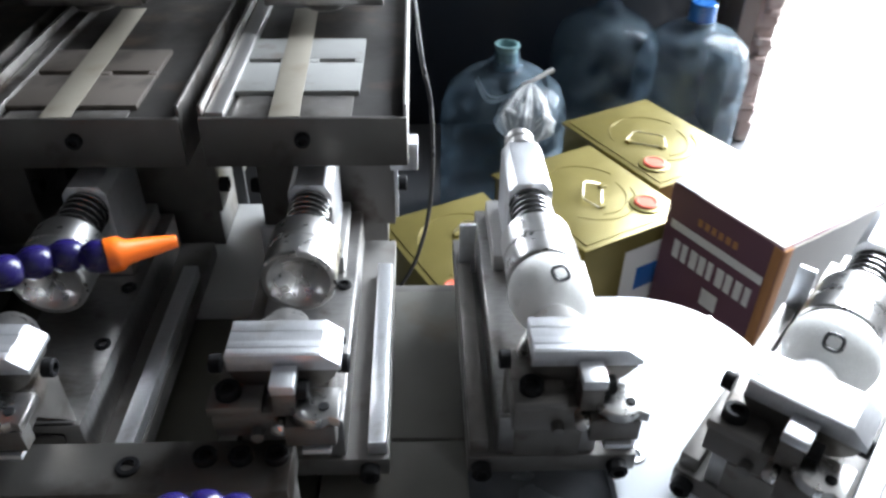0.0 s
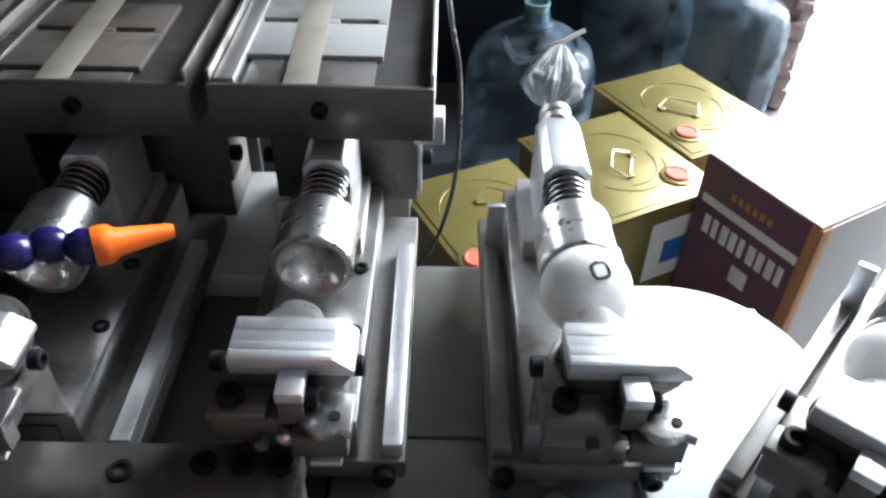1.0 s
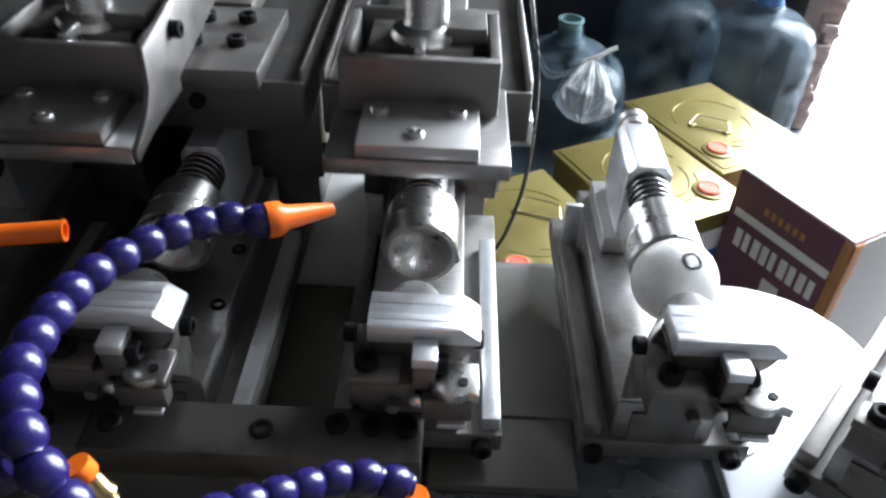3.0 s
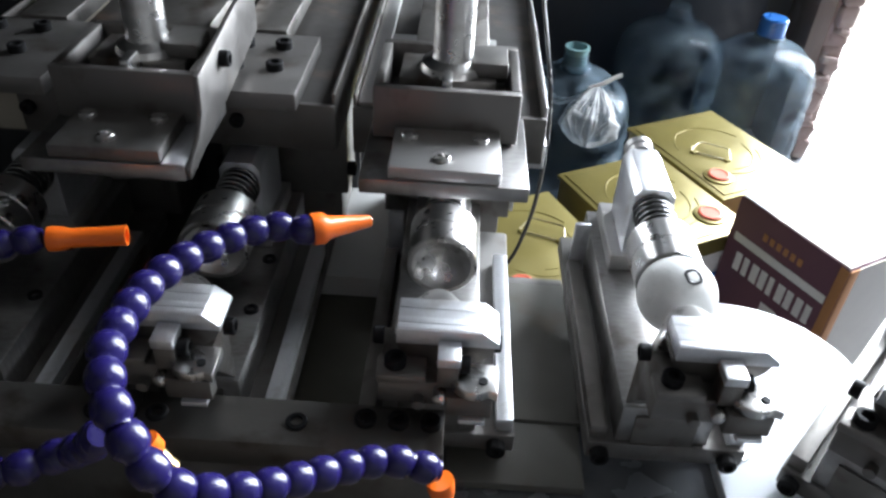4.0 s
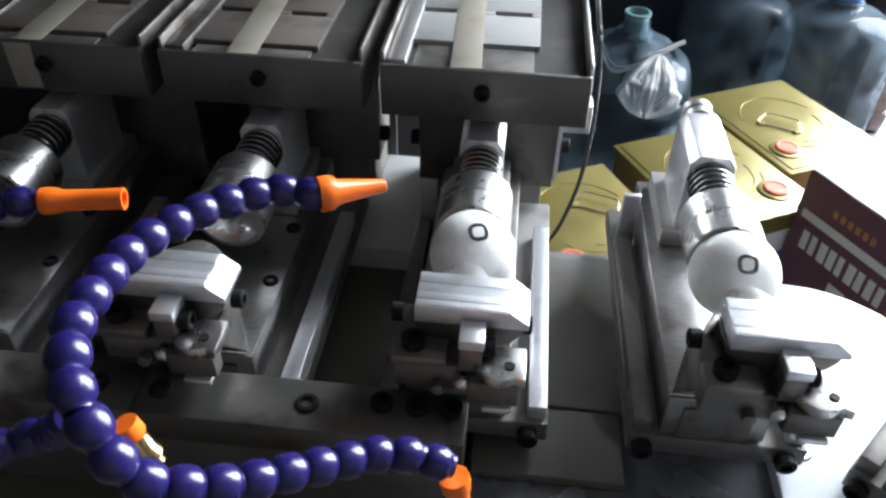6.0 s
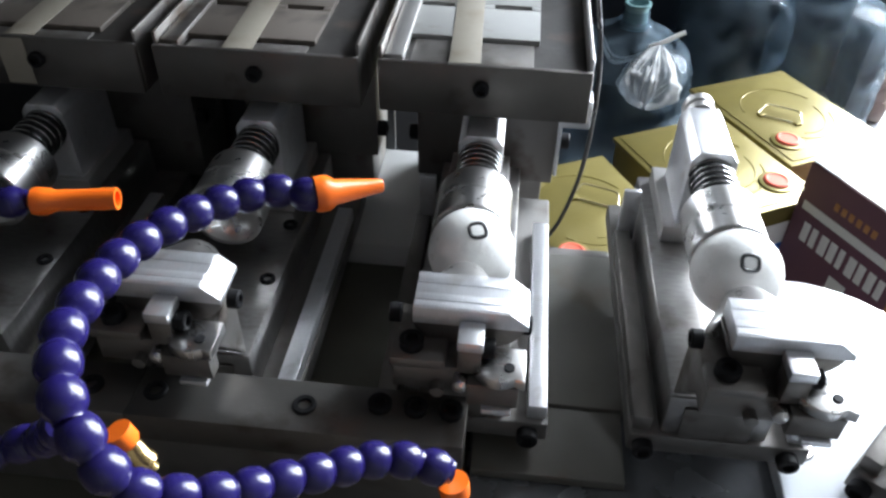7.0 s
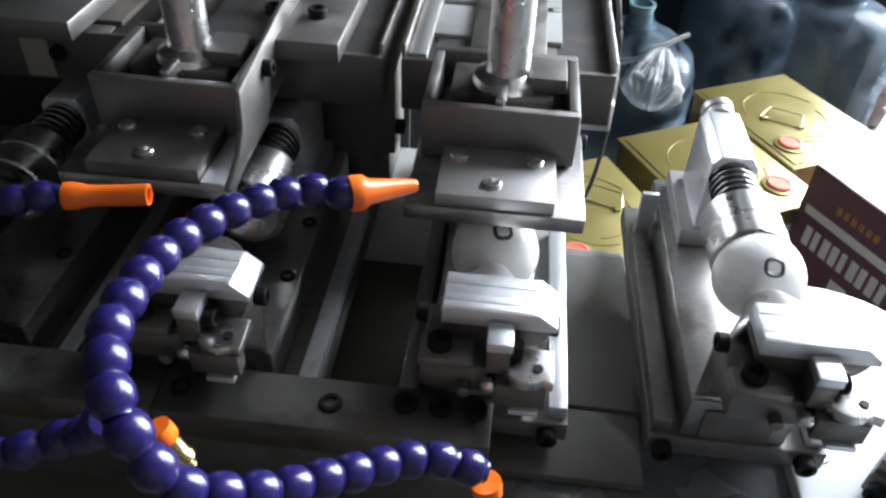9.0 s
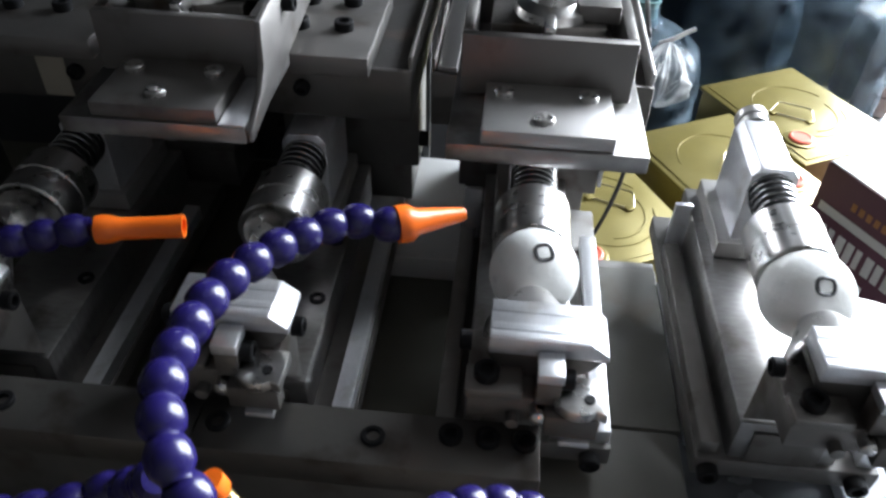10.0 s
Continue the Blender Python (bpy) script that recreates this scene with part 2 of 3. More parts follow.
def lathe(outline, steps=32, m=None, bm=None):
    """A turned body round local z from (radius, height) pairs."""
    own = bmesh.new()
    rings = []
    for r, z in outline:
        if r < 1e-6:
            rings.append([own.verts.new((0, 0, z))])
        else:
            rings.append([own.verts.new((r * math.cos(2 * math.pi * k / steps), r * math.sin(2 * math.pi * k / steps), z)) for k in range(steps)])
    for a, b in zip(rings, rings[1:]):
        for k in range(steps):
            q = (k + 1) % steps
            if len(a) == 1 and len(b) > 1:
                own.faces.new((a[0], b[k], b[q]))
            elif len(b) == 1 and len(a) > 1:
                own.faces.new((a[k], a[q], b[0]))
            elif len(a) > 1:
                own.faces.new((a[k], a[q], b[q], b[k]))
    for ring in (rings[0], rings[-1]):
        if len(ring) > 2:
            own.faces.new(ring)
    if m is not None:
        bmesh.ops.transform(own, matrix=m, verts=own.verts)
    return joined(bm, own)


def aim(p, way):
    """Local z along way, origin at p."""
    return Matrix.Translation(p) @ Vector(way).to_track_quat("Z", "Y").to_matrix().to_4x4()


def tube(points, radius, steps=10, bm=None, closed=False):
    """A round wire through points."""
    own = bmesh.new()
    pts = [Vector(p) for p in points]
    rings = []
    n = len(pts)
    for i, p in enumerate(pts):
        a, b = pts[(i - 1) % n if closed else max(i - 1, 0)], pts[(i + 1) % n if closed else min(i + 1, n - 1)]
        m = aim(p, b - a)
        rings.append([own.verts.new(m @ Vector((radius * math.cos(2 * math.pi * k / steps), radius * math.sin(2 * math.pi * k / steps), 0))) for k in range(steps)])
    for i in range(n if closed else n - 1):
        a, b = rings[i], rings[(i + 1) % n]
        for k in range(steps):
            own.faces.new((a[k], a[(k + 1) % steps], b[(k + 1) % steps], b[k]))
    if not closed:
        own.faces.new(rings[0])
        own.faces.new(rings[-1])
    return joined(bm, own)


def smooth_path(points, gap):
    """Points at even gaps along a smooth line through the given ones."""
    p = [Vector(q) for q in points]
    p = [2 * p[0] - p[1]] + p + [2 * p[-1] - p[-2]]
    fine = []
    for i in range(1, len(p) - 2):
        for k in range(40):
            t = k / 40
            a, b, c, d = p[i - 1:i + 3]
            fine.append(0.5 * (2 * b + (c - a) * t + (2 * a - 5 * b + 4 * c - d) * t * t + (3 * b - a - 3 * c + d) * t ** 3))
    fine.append(p[-2])
    out, left = [fine[0]], gap
    for a, b in zip(fine, fine[1:]):
        step = (b - a).length
        while step >= left and step > 0:
            a = a + (b - a) * (left / step)
            out.append(a.copy())
            step, left = (b - a).length, gap
        left -= step
    return out


def screw_mesh(r=0.0043, h=0.005):
    """A socket-head screw's head, standing on local z = 0."""
    return lathe([(r, 0), (r, h - 0.0006), (r - 0.0006, h), (r * 0.56, h), (r * 0.5, h - 0.0025), (0, h - 0.0028)], 20)


SCREW = finish("screw", screw_mesh(), BLACK, 40)
SCREW_BIG = finish("screw_big", screw_mesh(0.0052, 0.006), BLACK, 40)
SCREW_STEEL = finish("screw_steel", screw_mesh(0.0044, 0.0022), BRIGHT, 40)


def fitted(name, mesh, parent, p, way=(0, 0, 1), label=""):
    ob = new(name, mesh)
    ob.parent = parent
    ob.matrix_local = aim(p, way)
    return tagged(ob, label)


# ---- the room ----
# walls and the unseen ceiling are kept dark to cut bounced light
wall = thing("wall_north", "grey plastered back wall with a wide doorway", "wall", kind="structure")
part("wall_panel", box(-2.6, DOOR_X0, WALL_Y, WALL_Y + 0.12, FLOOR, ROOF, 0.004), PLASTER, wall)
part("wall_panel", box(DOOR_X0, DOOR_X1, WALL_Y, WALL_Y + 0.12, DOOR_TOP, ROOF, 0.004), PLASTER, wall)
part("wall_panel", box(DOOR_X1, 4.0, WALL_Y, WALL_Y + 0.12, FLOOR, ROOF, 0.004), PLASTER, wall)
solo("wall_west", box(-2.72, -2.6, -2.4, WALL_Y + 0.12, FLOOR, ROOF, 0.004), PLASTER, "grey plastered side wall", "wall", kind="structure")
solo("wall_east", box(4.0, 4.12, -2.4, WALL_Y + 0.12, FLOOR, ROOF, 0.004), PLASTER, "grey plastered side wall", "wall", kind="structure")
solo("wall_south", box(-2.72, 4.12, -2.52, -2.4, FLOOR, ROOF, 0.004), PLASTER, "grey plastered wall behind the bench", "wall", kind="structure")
solo("ceiling", box(-2.72, 4.12, -2.52, WALL_Y + 0.12, ROOF, ROOF + 0.1, 0.004), CEILING, "unseen ceiling, darkened to cut bounced light", "ceiling", kind="structure")
solo("floor", box(-2.72, 4.12, -2.52, WALL_Y + 0.12, FLOOR - 0.1, FLOOR, 0.002), CONCRETE, "dark worn concrete floor", "floor", kind="structure")
solo("ground", box(-40, 40, WALL_Y + 0.12, 60, FLOOR - 0.12, FLOOR - 0.02, 0.002), YARD, "sunlit pale concrete yard outside", "ground", kind="structure")

# ---- the machine's table ----
table = thing("machine_table", "steel machine table with bolted sheets and bars", "machine table")
part("table_sheet", box(0.004, 0.26, -0.46, 0.100, -0.075, -0.058, 0.001), GLOSS, table, "dark glossy table sheet")
part("table_sheet", box(-0.62, 0.003, -0.46, -0.1205, -0.075, -0.0565, 0.001), TAN, table, "stained brown-grey front sheet")
# darker sheet holds the shadow band in front of the bar
part("shadow_band_sheet", box(-0.62, 0.003, -0.12, -0.02, -0.075, -0.058, 0.001), DECK, table, "dark deck sheet")
part("track_deck", box(-0.62, 0.0035, -0.019, 0.1035, -0.075, -0.058, 0.001), DECK, table, "dark olive deck under the track")
part("gap_sheet", box(0.004, 0.086, -0.0080, 0.120, -0.0575, -0.0500, 0.0008), TABLE, table, "grey cover sheet")
part("front_sheet", box(0.006, 0.084, -0.0535, -0.0090, -0.0575, -0.0512, 0.0008), TABLE, table, "grey cover sheet")
part("table_box", box(-0.60, 0.24, -0.44, 0.09, FLOOR, -0.0755, 0.004), DARK, table, "dark steel cabinet under the table")
part("rear_ledge", box(-0.100, 0.0032, 0.1040, 0.22, -0.075, -0.0415, 0.0008), PANEL, table, "pale painted ledge")
part("rear_deck", box(-0.62, -0.1005, 0.1040, 0.44, -0.075, -0.058, 0.001), DECK, table, "dark deck sheet")
part("edge_rail", box(0.0045, 0.086, 0.1205, 0.1290, -0.0650, -0.0515, 0.001), DARK, table)
for x, y in ((0.1755, -0.0244), (0.235, -0.10)):
    part("locating_bush", lathe([(0.0062, -0.0575), (0.0062, -0.0475), (0.0052, -0.0468), (0.0034, -0.0468), (0.0034, -0.0495), (0, -0.0495)], 24,
                                Matrix.Translation((x, y, 0))), BRIGHT, table, "bright steel bush")

# white round plate of the turning end
TURN = Vector((0.124, -0.185, 0))
disc = bmesh.new()
edge = [(0.086, 0.1085), (0.088, -0.012), (0.160, -0.020), (0.163, -0.30), (0.276, -0.30)] + [(0.198 + 0.078 * math.cos(a), 0.0315 + 0.078 * math.sin(a)) for a in [math.pi / 2 * k / 16 for k in range(17)]]
extrude(edge, -0.0575, -0.0480, "z", 0.0010, disc)
solo("guide_plate", disc, ENAMEL, "white enamelled guide plate with a rounded corner on the table", "guide plate")

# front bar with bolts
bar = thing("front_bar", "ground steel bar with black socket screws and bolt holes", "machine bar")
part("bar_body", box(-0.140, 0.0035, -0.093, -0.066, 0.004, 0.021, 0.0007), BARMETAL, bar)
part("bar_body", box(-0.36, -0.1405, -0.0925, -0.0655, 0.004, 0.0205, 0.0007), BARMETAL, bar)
# dark strip standing in for the shade below the bar's front edge
part("bar_shade_strip", box(-0.36, 0.0020, -0.080, -0.0665, -0.058, 0.0038, 0.001), DARK, bar, "dark set-back strip for the shade under the bar")
for x in (-0.0336, -0.0182, -0.003):
    fitted("screw", SCREW_BIG, bar, (x, -0.0757, 0.0182))
for x in (-0.0655, -0.131, -0.16, -0.225, -0.26):
    fitted("screw", SCREW_BIG, bar, (x, -0.0795, 0.0165))


# ---- indexing fixtures ----
PITCH, STEP = 0.127, radians(40.4)
CX = -0.003            # the fixture's own centre line
AXIS = 0.0415          # height of the ball's axis


def station(s):
    """The pose of a fixture s steps along the track, which turns past the first step."""
    if s <= 1:
        return pose(PITCH * s, 0, 0)
    turn = Matrix.Translation(TURN) @ Matrix.Rotation(-STEP * (s - 1), 4, "Z") @ Matrix.Translation(-TURN)
    return turn @ pose(PITCH, 0, 0)


def fixture(ball):
    f = thing("ball_fixture", "steel clamping fixture holding a white ball" if ball else "empty steel clamping fixture with spring plunger", "fixture", "fixtures on the track")
    part("base_plate", box(-0.0440, 0.043, -0.040, 0.150, -0.040, -0.0275, 0.001), DARK, f)
    # bar colours carry their reflections: left one dark, right one bright
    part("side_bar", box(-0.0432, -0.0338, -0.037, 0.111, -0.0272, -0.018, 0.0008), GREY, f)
    part("side_bar", box(0.0322, 0.0417, -0.037, 0.111, -0.0272, -0.018, 0.0008), ALU, f, "side bar in pale metal, for the bright reflection on it")
    part("slide_plate", box(-0.0295, 0.0212, -0.038, 0.146, -0.0272, 0.0, 0.0012), PLATESTEEL, f)
    part("stop_plate", box(-0.0415, -0.0310, 0.1115, 0.1150, -0.0272, 0.011, 0.0006), ALU, f, "pale upright stop plate")
    part("end_plate", box(-0.0215, 0.0125, -0.0395, -0.0385, -0.0272, -0.006, 0.0003), GREY, f)
    # rear post with chamfered head, spring and plunger
    w = 0.0125
    head = [(CX - w, 0.0005), (CX + w, 0.0005), (CX + w, 0.0550), (CX + w - 0.0042, 0.0605), (CX - w + 0.0042, 0.0605), (CX - w, 0.0550)]
    part("rear_post", extrude(head, 0.082, 0.132, "y", 0.0008), ALU, f, "pale chamfered rear post")
    part("post_foot", box(CX - 0.020, CX + 0.017, 0.078, 0.140, 0.0004, 0.012, 0.001), STEEL, f)
    part("rear_knob", lathe([(0.0085, 0), (0.0085, 0.006), (0.0095, 0.007), (0.0095, 0.013), (0.0075, 0.0155), (0, 0.0158)], 24, aim((CX, 0.1322, 0.0535), (0, 1, 0))), STEEL, f, "round steel knob")
    part("guide_rod", lathe([(0.0112, 0), (0.0116, 0.002), (0.0116, 0.032)], 24, aim((CX, 0.051, AXIS + 0.004), (0, 1, 0))), BLACK, f)
    coil = [(CX + 0.0119 * math.cos(a), 0.0545 + 0.027 * k / 140, AXIS + 0.004 + 0.0119 * math.sin(a)) for k in range(141) for a in (2 * math.pi * 5.5 * k / 140,)]
    part("spring", tube(coil, 0.0008, 6), SPRING, f, "dark coil spring")
    part("plunger", lathe([(0.0085, 0.0365), (0.0180, 0.0355), (0.0195, 0.034), (0.0195, 0.0175), (0.0190, 0.017), (0.0190, 0.0162), (0.0195, 0.0157), (0.0195, 0.001), (0.0187, 0.0),
                           (0.0165, 0.0), (0.0140, 0.004), (0.0, 0.0115)], 44, aim((CX, 0.0185, AXIS), (0, 1, 0))), BRIGHT, f, "turned steel plunger with hollow cup")
    # front jaw
    drum = [(0.0015 + 0.0232 * math.cos(a), 0.0595 + 0.0150 * math.sin(a)) for a in [math.pi + math.pi * k / 16 for k in range(17)]]
    jaw = part("jaw_block", extrude([(-0.0210, 0.0602), (0.0260, 0.0602), (0.0260, 0.0630), (0.0187, 0.0690), (-0.0210, 0.0690)], -0.0628, -0.0410, "y", 0.0004), ALU, f, "bright faceted jaw block with milled ridges")
    for g0, g1 in ((-0.0620, -0.0585), (-0.0579, -0.0540), (-0.0480, -0.0418)):
        part("milled_ridge", box(-0.0206, 0.0182, g0, g1, 0.0688, 0.06925, 0.0002), ALU, jaw)
    # drum is darker than the jaw to give its front the shade
    part("jaw_drum", extrude(drum, -0.0600, -0.0425, "y", 0.0005), GREY, f, "half drum under the jaw, greyed for its shaded front")
    part("cup", lathe([(0.0, 0.0), (0.0200, 0.0), (0.0206, 0.0008), (0.0206, 0.0050), (0.0198, 0.0062), (0.0100, 0.0250), (0.0085, 0.0262), (0.0060, 0.0262), (0, 0.0245)], 40, aim((CX, -0.0412, 0.0445), (0, 1, 0))), BRIGHT, f, "polished conical cup")
    part("jaw_shaft", lathe([(0.0, 0.0), (0.009, 0.0), (0.009, 0.012)], 24, aim((CX, -0.0425, 0.0445), (0, -1, 0))), DARK, f)
    # bearing stand under the jaw
    stand = [(-0.0355, 0.0004), (-0.0600, 0.0310), (-0.0722, 0.0310), (-0.0722, 0.0455), (-0.0575, 0.0455), (-0.0440, 0.0455), (-0.0355, 0.0440)]
    part("stand", extrude(stand, CX - 0.0255, CX + 0.0225, "x", 0.0008), GREY, f)
    part("clamp_tongue", box(CX + 0.0012, CX + 0.0116, -0.0755, -0.0632, 0.0590, 0.0640, 0.0005), ALU, f, "square bright clamp tongue")
    # stem takes darker steel for the tongue's shaded front
    part("tongue_stem", box(CX + 0.0016, CX + 0.0110, -0.0748, -0.0636, 0.0458, 0.0588, 0.0005), GREY, f)
    part("stand_cap", box(CX - 0.0262, CX - 0.0035, -0.0742, -0.0605, 0.0457, 0.0505, 0.0007), GREY, f, "worn steel block on the stand")
    ring = [(CX + 0.0185 + 0.0125 * math.cos(a), -0.0655 + 0.0165 * math.sin(a)) for a in [math.pi * 1.05 + math.pi * 0.62 * k / 9 for k in range(10)]] + [(CX + 0.029, -0.0815), (CX + 0.029, -0.0634), (CX + 0.0065, -0.0634)]
    part("half_collar", extrude(ring, 0.0458, 0.0510, "z", 0.0006), BRIGHT, f, "shiny half collar")
    part("collar_pin", lathe([(0.0022, 0), (0.0022, 0.0008), (0, 0.0009)], 16, Matrix.Translation((CX + 0.0225, -0.0745, 0.0510))), BLACK, f)
    part("lower_tab", box(CX + 0.0125, CX + 0.0245, -0.0820, -0.0724, 0.0300, 0.0328, 0.0005), ALU, f)
    part("tab_block", box(CX + 0.006, CX + 0.027, -0.0800, -0.0724, 0.0330, 0.0450, 0.0006), DARK, f)
    part("pivot_pin", lathe([(0.0035, 0), (0.0035, 0.006), (0.002, 0.0072), (0, 0.0074)], 18, aim((CX + 0.0035, -0.0722, 0.0410), (0, -1, 0))), BRIGHT, f)
    part("latch", lathe([(0.0028, 0), (0.0028, 0.005), (0, 0.0056)], 14, aim((CX - 0.0065, -0.0722, 0.0350), (0, -1, 0))), DARK, f)
    fitted("screw", SCREW_BIG, f, (CX - 0.0180, -0.0660, 0.0490), label="black socket screw")
    fitted("screw", SCREW, f, (CX + 0.0262, -0.0485, 0.0500), (1, 0, 0))
    fitted("screw", SCREW, f, (CX - 0.0250, -0.0475, 0.0500), (-1, 0, 0))
    fitted("screw", SCREW, f, (CX + 0.0114, -0.0690, 0.0555), (1, 0, 0))
    fitted("screw", SCREW_BIG, f, (CX + 0.036, -0.0404, -0.0345), (0, -1, 0))
    fitted("screw", SCREW_BIG, f, (CX - 0.034, -0.0404, -0.0345), (0, -1, 0))
    for y in (0.018, 0.066):
        fitted("screw", SCREW, f, (CX + 0.0175, y, -0.0032))
    return f


def ball_thing(ring_at):
    b = thing("ball", "white dimpled ball with a small printed black ring", "ball", "printed balls")
    r = 0.0214
    part("ball_body", lathe([(r * math.sin(math.pi * k / 28), -r * math.cos(math.pi * k / 28)) for k in range(29)], 48), BALL, b, smooth=180)
    n = Vector(ring_at).normalized()
    loop = []
    for k in range(28):
        a = 2 * math.pi * k / 28
        q = abs(math.cos(a)) ** 3 + abs(math.sin(a)) ** 3
        rad = 0.0039 / q ** (1 / 3.0)
        p = aim((0, 0, 0), n) @ Vector((rad * math.cos(a), rad * math.sin(a), r))
        loop.append(p.normalized() * (r - 0.0004))
    part("printed_ring", tube(loop, 0.0011, 6, closed=True), INK, b, "black printed ring")
    return b


fixtures, balls = {}, {}
first = fixture(False)
loaded = fixture(True)
for k in range(-2, 4):
    fixtures[k] = (first if k == -2 else loaded if k == 1 else copy_thing(first if k < 1 else loaded, station(k)))
    fixtures[k].matrix_world = station(k)
SEAT = Matrix.Translation((CX + 0.0012, 0.0075, AXIS - 0.0005))
TILTS = {1: (0.0028, -0.0075, 0.0195), 2: (0.0, -0.0125, 0.0175), 3: (0.003, -0.004, 0.02)}
for k in (1, 2, 3):
    balls[k] = ball_thing(TILTS[k])
    balls[k].matrix_world = station(k) @ SEAT


# ---- print trays ----
def tray(x, tape, paper, label=False, end=False):
    t = thing("print_tray", "steel print tray with a taped white plate" if tape else "steel print tray", "print tray", "print trays")
    w, y0, y1 = 0.0575, 0.0916, 0.42
    part("tray_body", box(-w + 0.003, w - 0.003, y0 + 0.004, y1, 0.066, 0.0905, 0.0015), GREY, t)
    part("front_wall", box(-w, w, y0, y0 + 0.0038, 0.0668, 0.0975, 0.0014), BARMETAL, t)
    part("side_wall", box(-w, -w + 0.0022, y0 + 0.004, y1, 0.0668, 0.1035, 0.0008), GREY, t)
    # left trays take darker steel here, for the shade on them
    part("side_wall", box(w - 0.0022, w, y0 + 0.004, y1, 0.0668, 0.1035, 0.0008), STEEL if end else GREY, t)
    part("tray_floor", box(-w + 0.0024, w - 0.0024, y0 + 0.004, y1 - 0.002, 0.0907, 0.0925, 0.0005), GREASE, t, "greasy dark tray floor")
    part("rail", box(-w + 0.0030, -w + 0.0135, y0 + 0.006, y1 - 0.01, 0.0927, 0.0985, 0.0008), STEEL if end else GREY, t, "worn steel rail, darkened on the shaded trays")
    py = 0.130 if end else 0.112
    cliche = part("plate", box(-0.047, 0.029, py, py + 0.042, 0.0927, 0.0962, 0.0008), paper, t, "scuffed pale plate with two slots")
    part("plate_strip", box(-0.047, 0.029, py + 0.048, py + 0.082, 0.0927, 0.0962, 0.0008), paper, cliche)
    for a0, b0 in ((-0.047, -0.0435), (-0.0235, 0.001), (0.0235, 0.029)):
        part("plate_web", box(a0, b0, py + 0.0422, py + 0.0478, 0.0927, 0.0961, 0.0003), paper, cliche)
    part("under_plate", box(-0.041, 0.026, y0 + 0.007, py - 0.002, 0.0927, 0.0942, 0.0005), GREY, t, "worn grey under plate")
    if tape:
        part("tape_strip", box(-0.0160, 0.0010, y0 + 0.005, 0.27, 0.0963, 0.0967, 0.0001, m=Matrix.Rotation(radians(2.0), 4, "Z")), TAPE, t, "strip of masking tape")
    if label:
        part("paper_label", box(-0.0225, -0.0065, y0 - 0.0006, y0 - 0.0001, 0.0690, 0.0965, 0.0001), TAPE, t, "blank pale paper label")
    fitted("screw", SCREW, t, (-0.001, y0 + 0.0008, 0.0850), (0, -1, 0), "black screw")
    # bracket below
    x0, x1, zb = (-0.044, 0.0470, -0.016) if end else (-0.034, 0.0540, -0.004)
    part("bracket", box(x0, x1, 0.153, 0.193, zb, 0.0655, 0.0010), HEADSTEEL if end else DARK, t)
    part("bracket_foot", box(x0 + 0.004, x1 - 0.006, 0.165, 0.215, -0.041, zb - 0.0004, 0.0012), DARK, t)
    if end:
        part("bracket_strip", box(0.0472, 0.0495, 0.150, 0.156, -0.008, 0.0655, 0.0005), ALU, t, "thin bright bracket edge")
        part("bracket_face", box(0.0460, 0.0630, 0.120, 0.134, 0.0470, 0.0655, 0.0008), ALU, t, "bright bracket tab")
    fitted("screw", SCREW_BIG, t, (x1 + (0.0026 if end else 0.0), 0.158, 0.0150), (1, 0, 0))
    fitted("screw", SCREW_BIG, t, (x0, 0.158, 0.0140), (-1, 0, 0))
    t.matrix_world = pose(x, 0, 0)
    return t


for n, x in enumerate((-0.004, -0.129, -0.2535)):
    tray(x, True, (PAPER, STAINED_SHADED, STAINED_SHADED)[n], n == 2, n == 0)


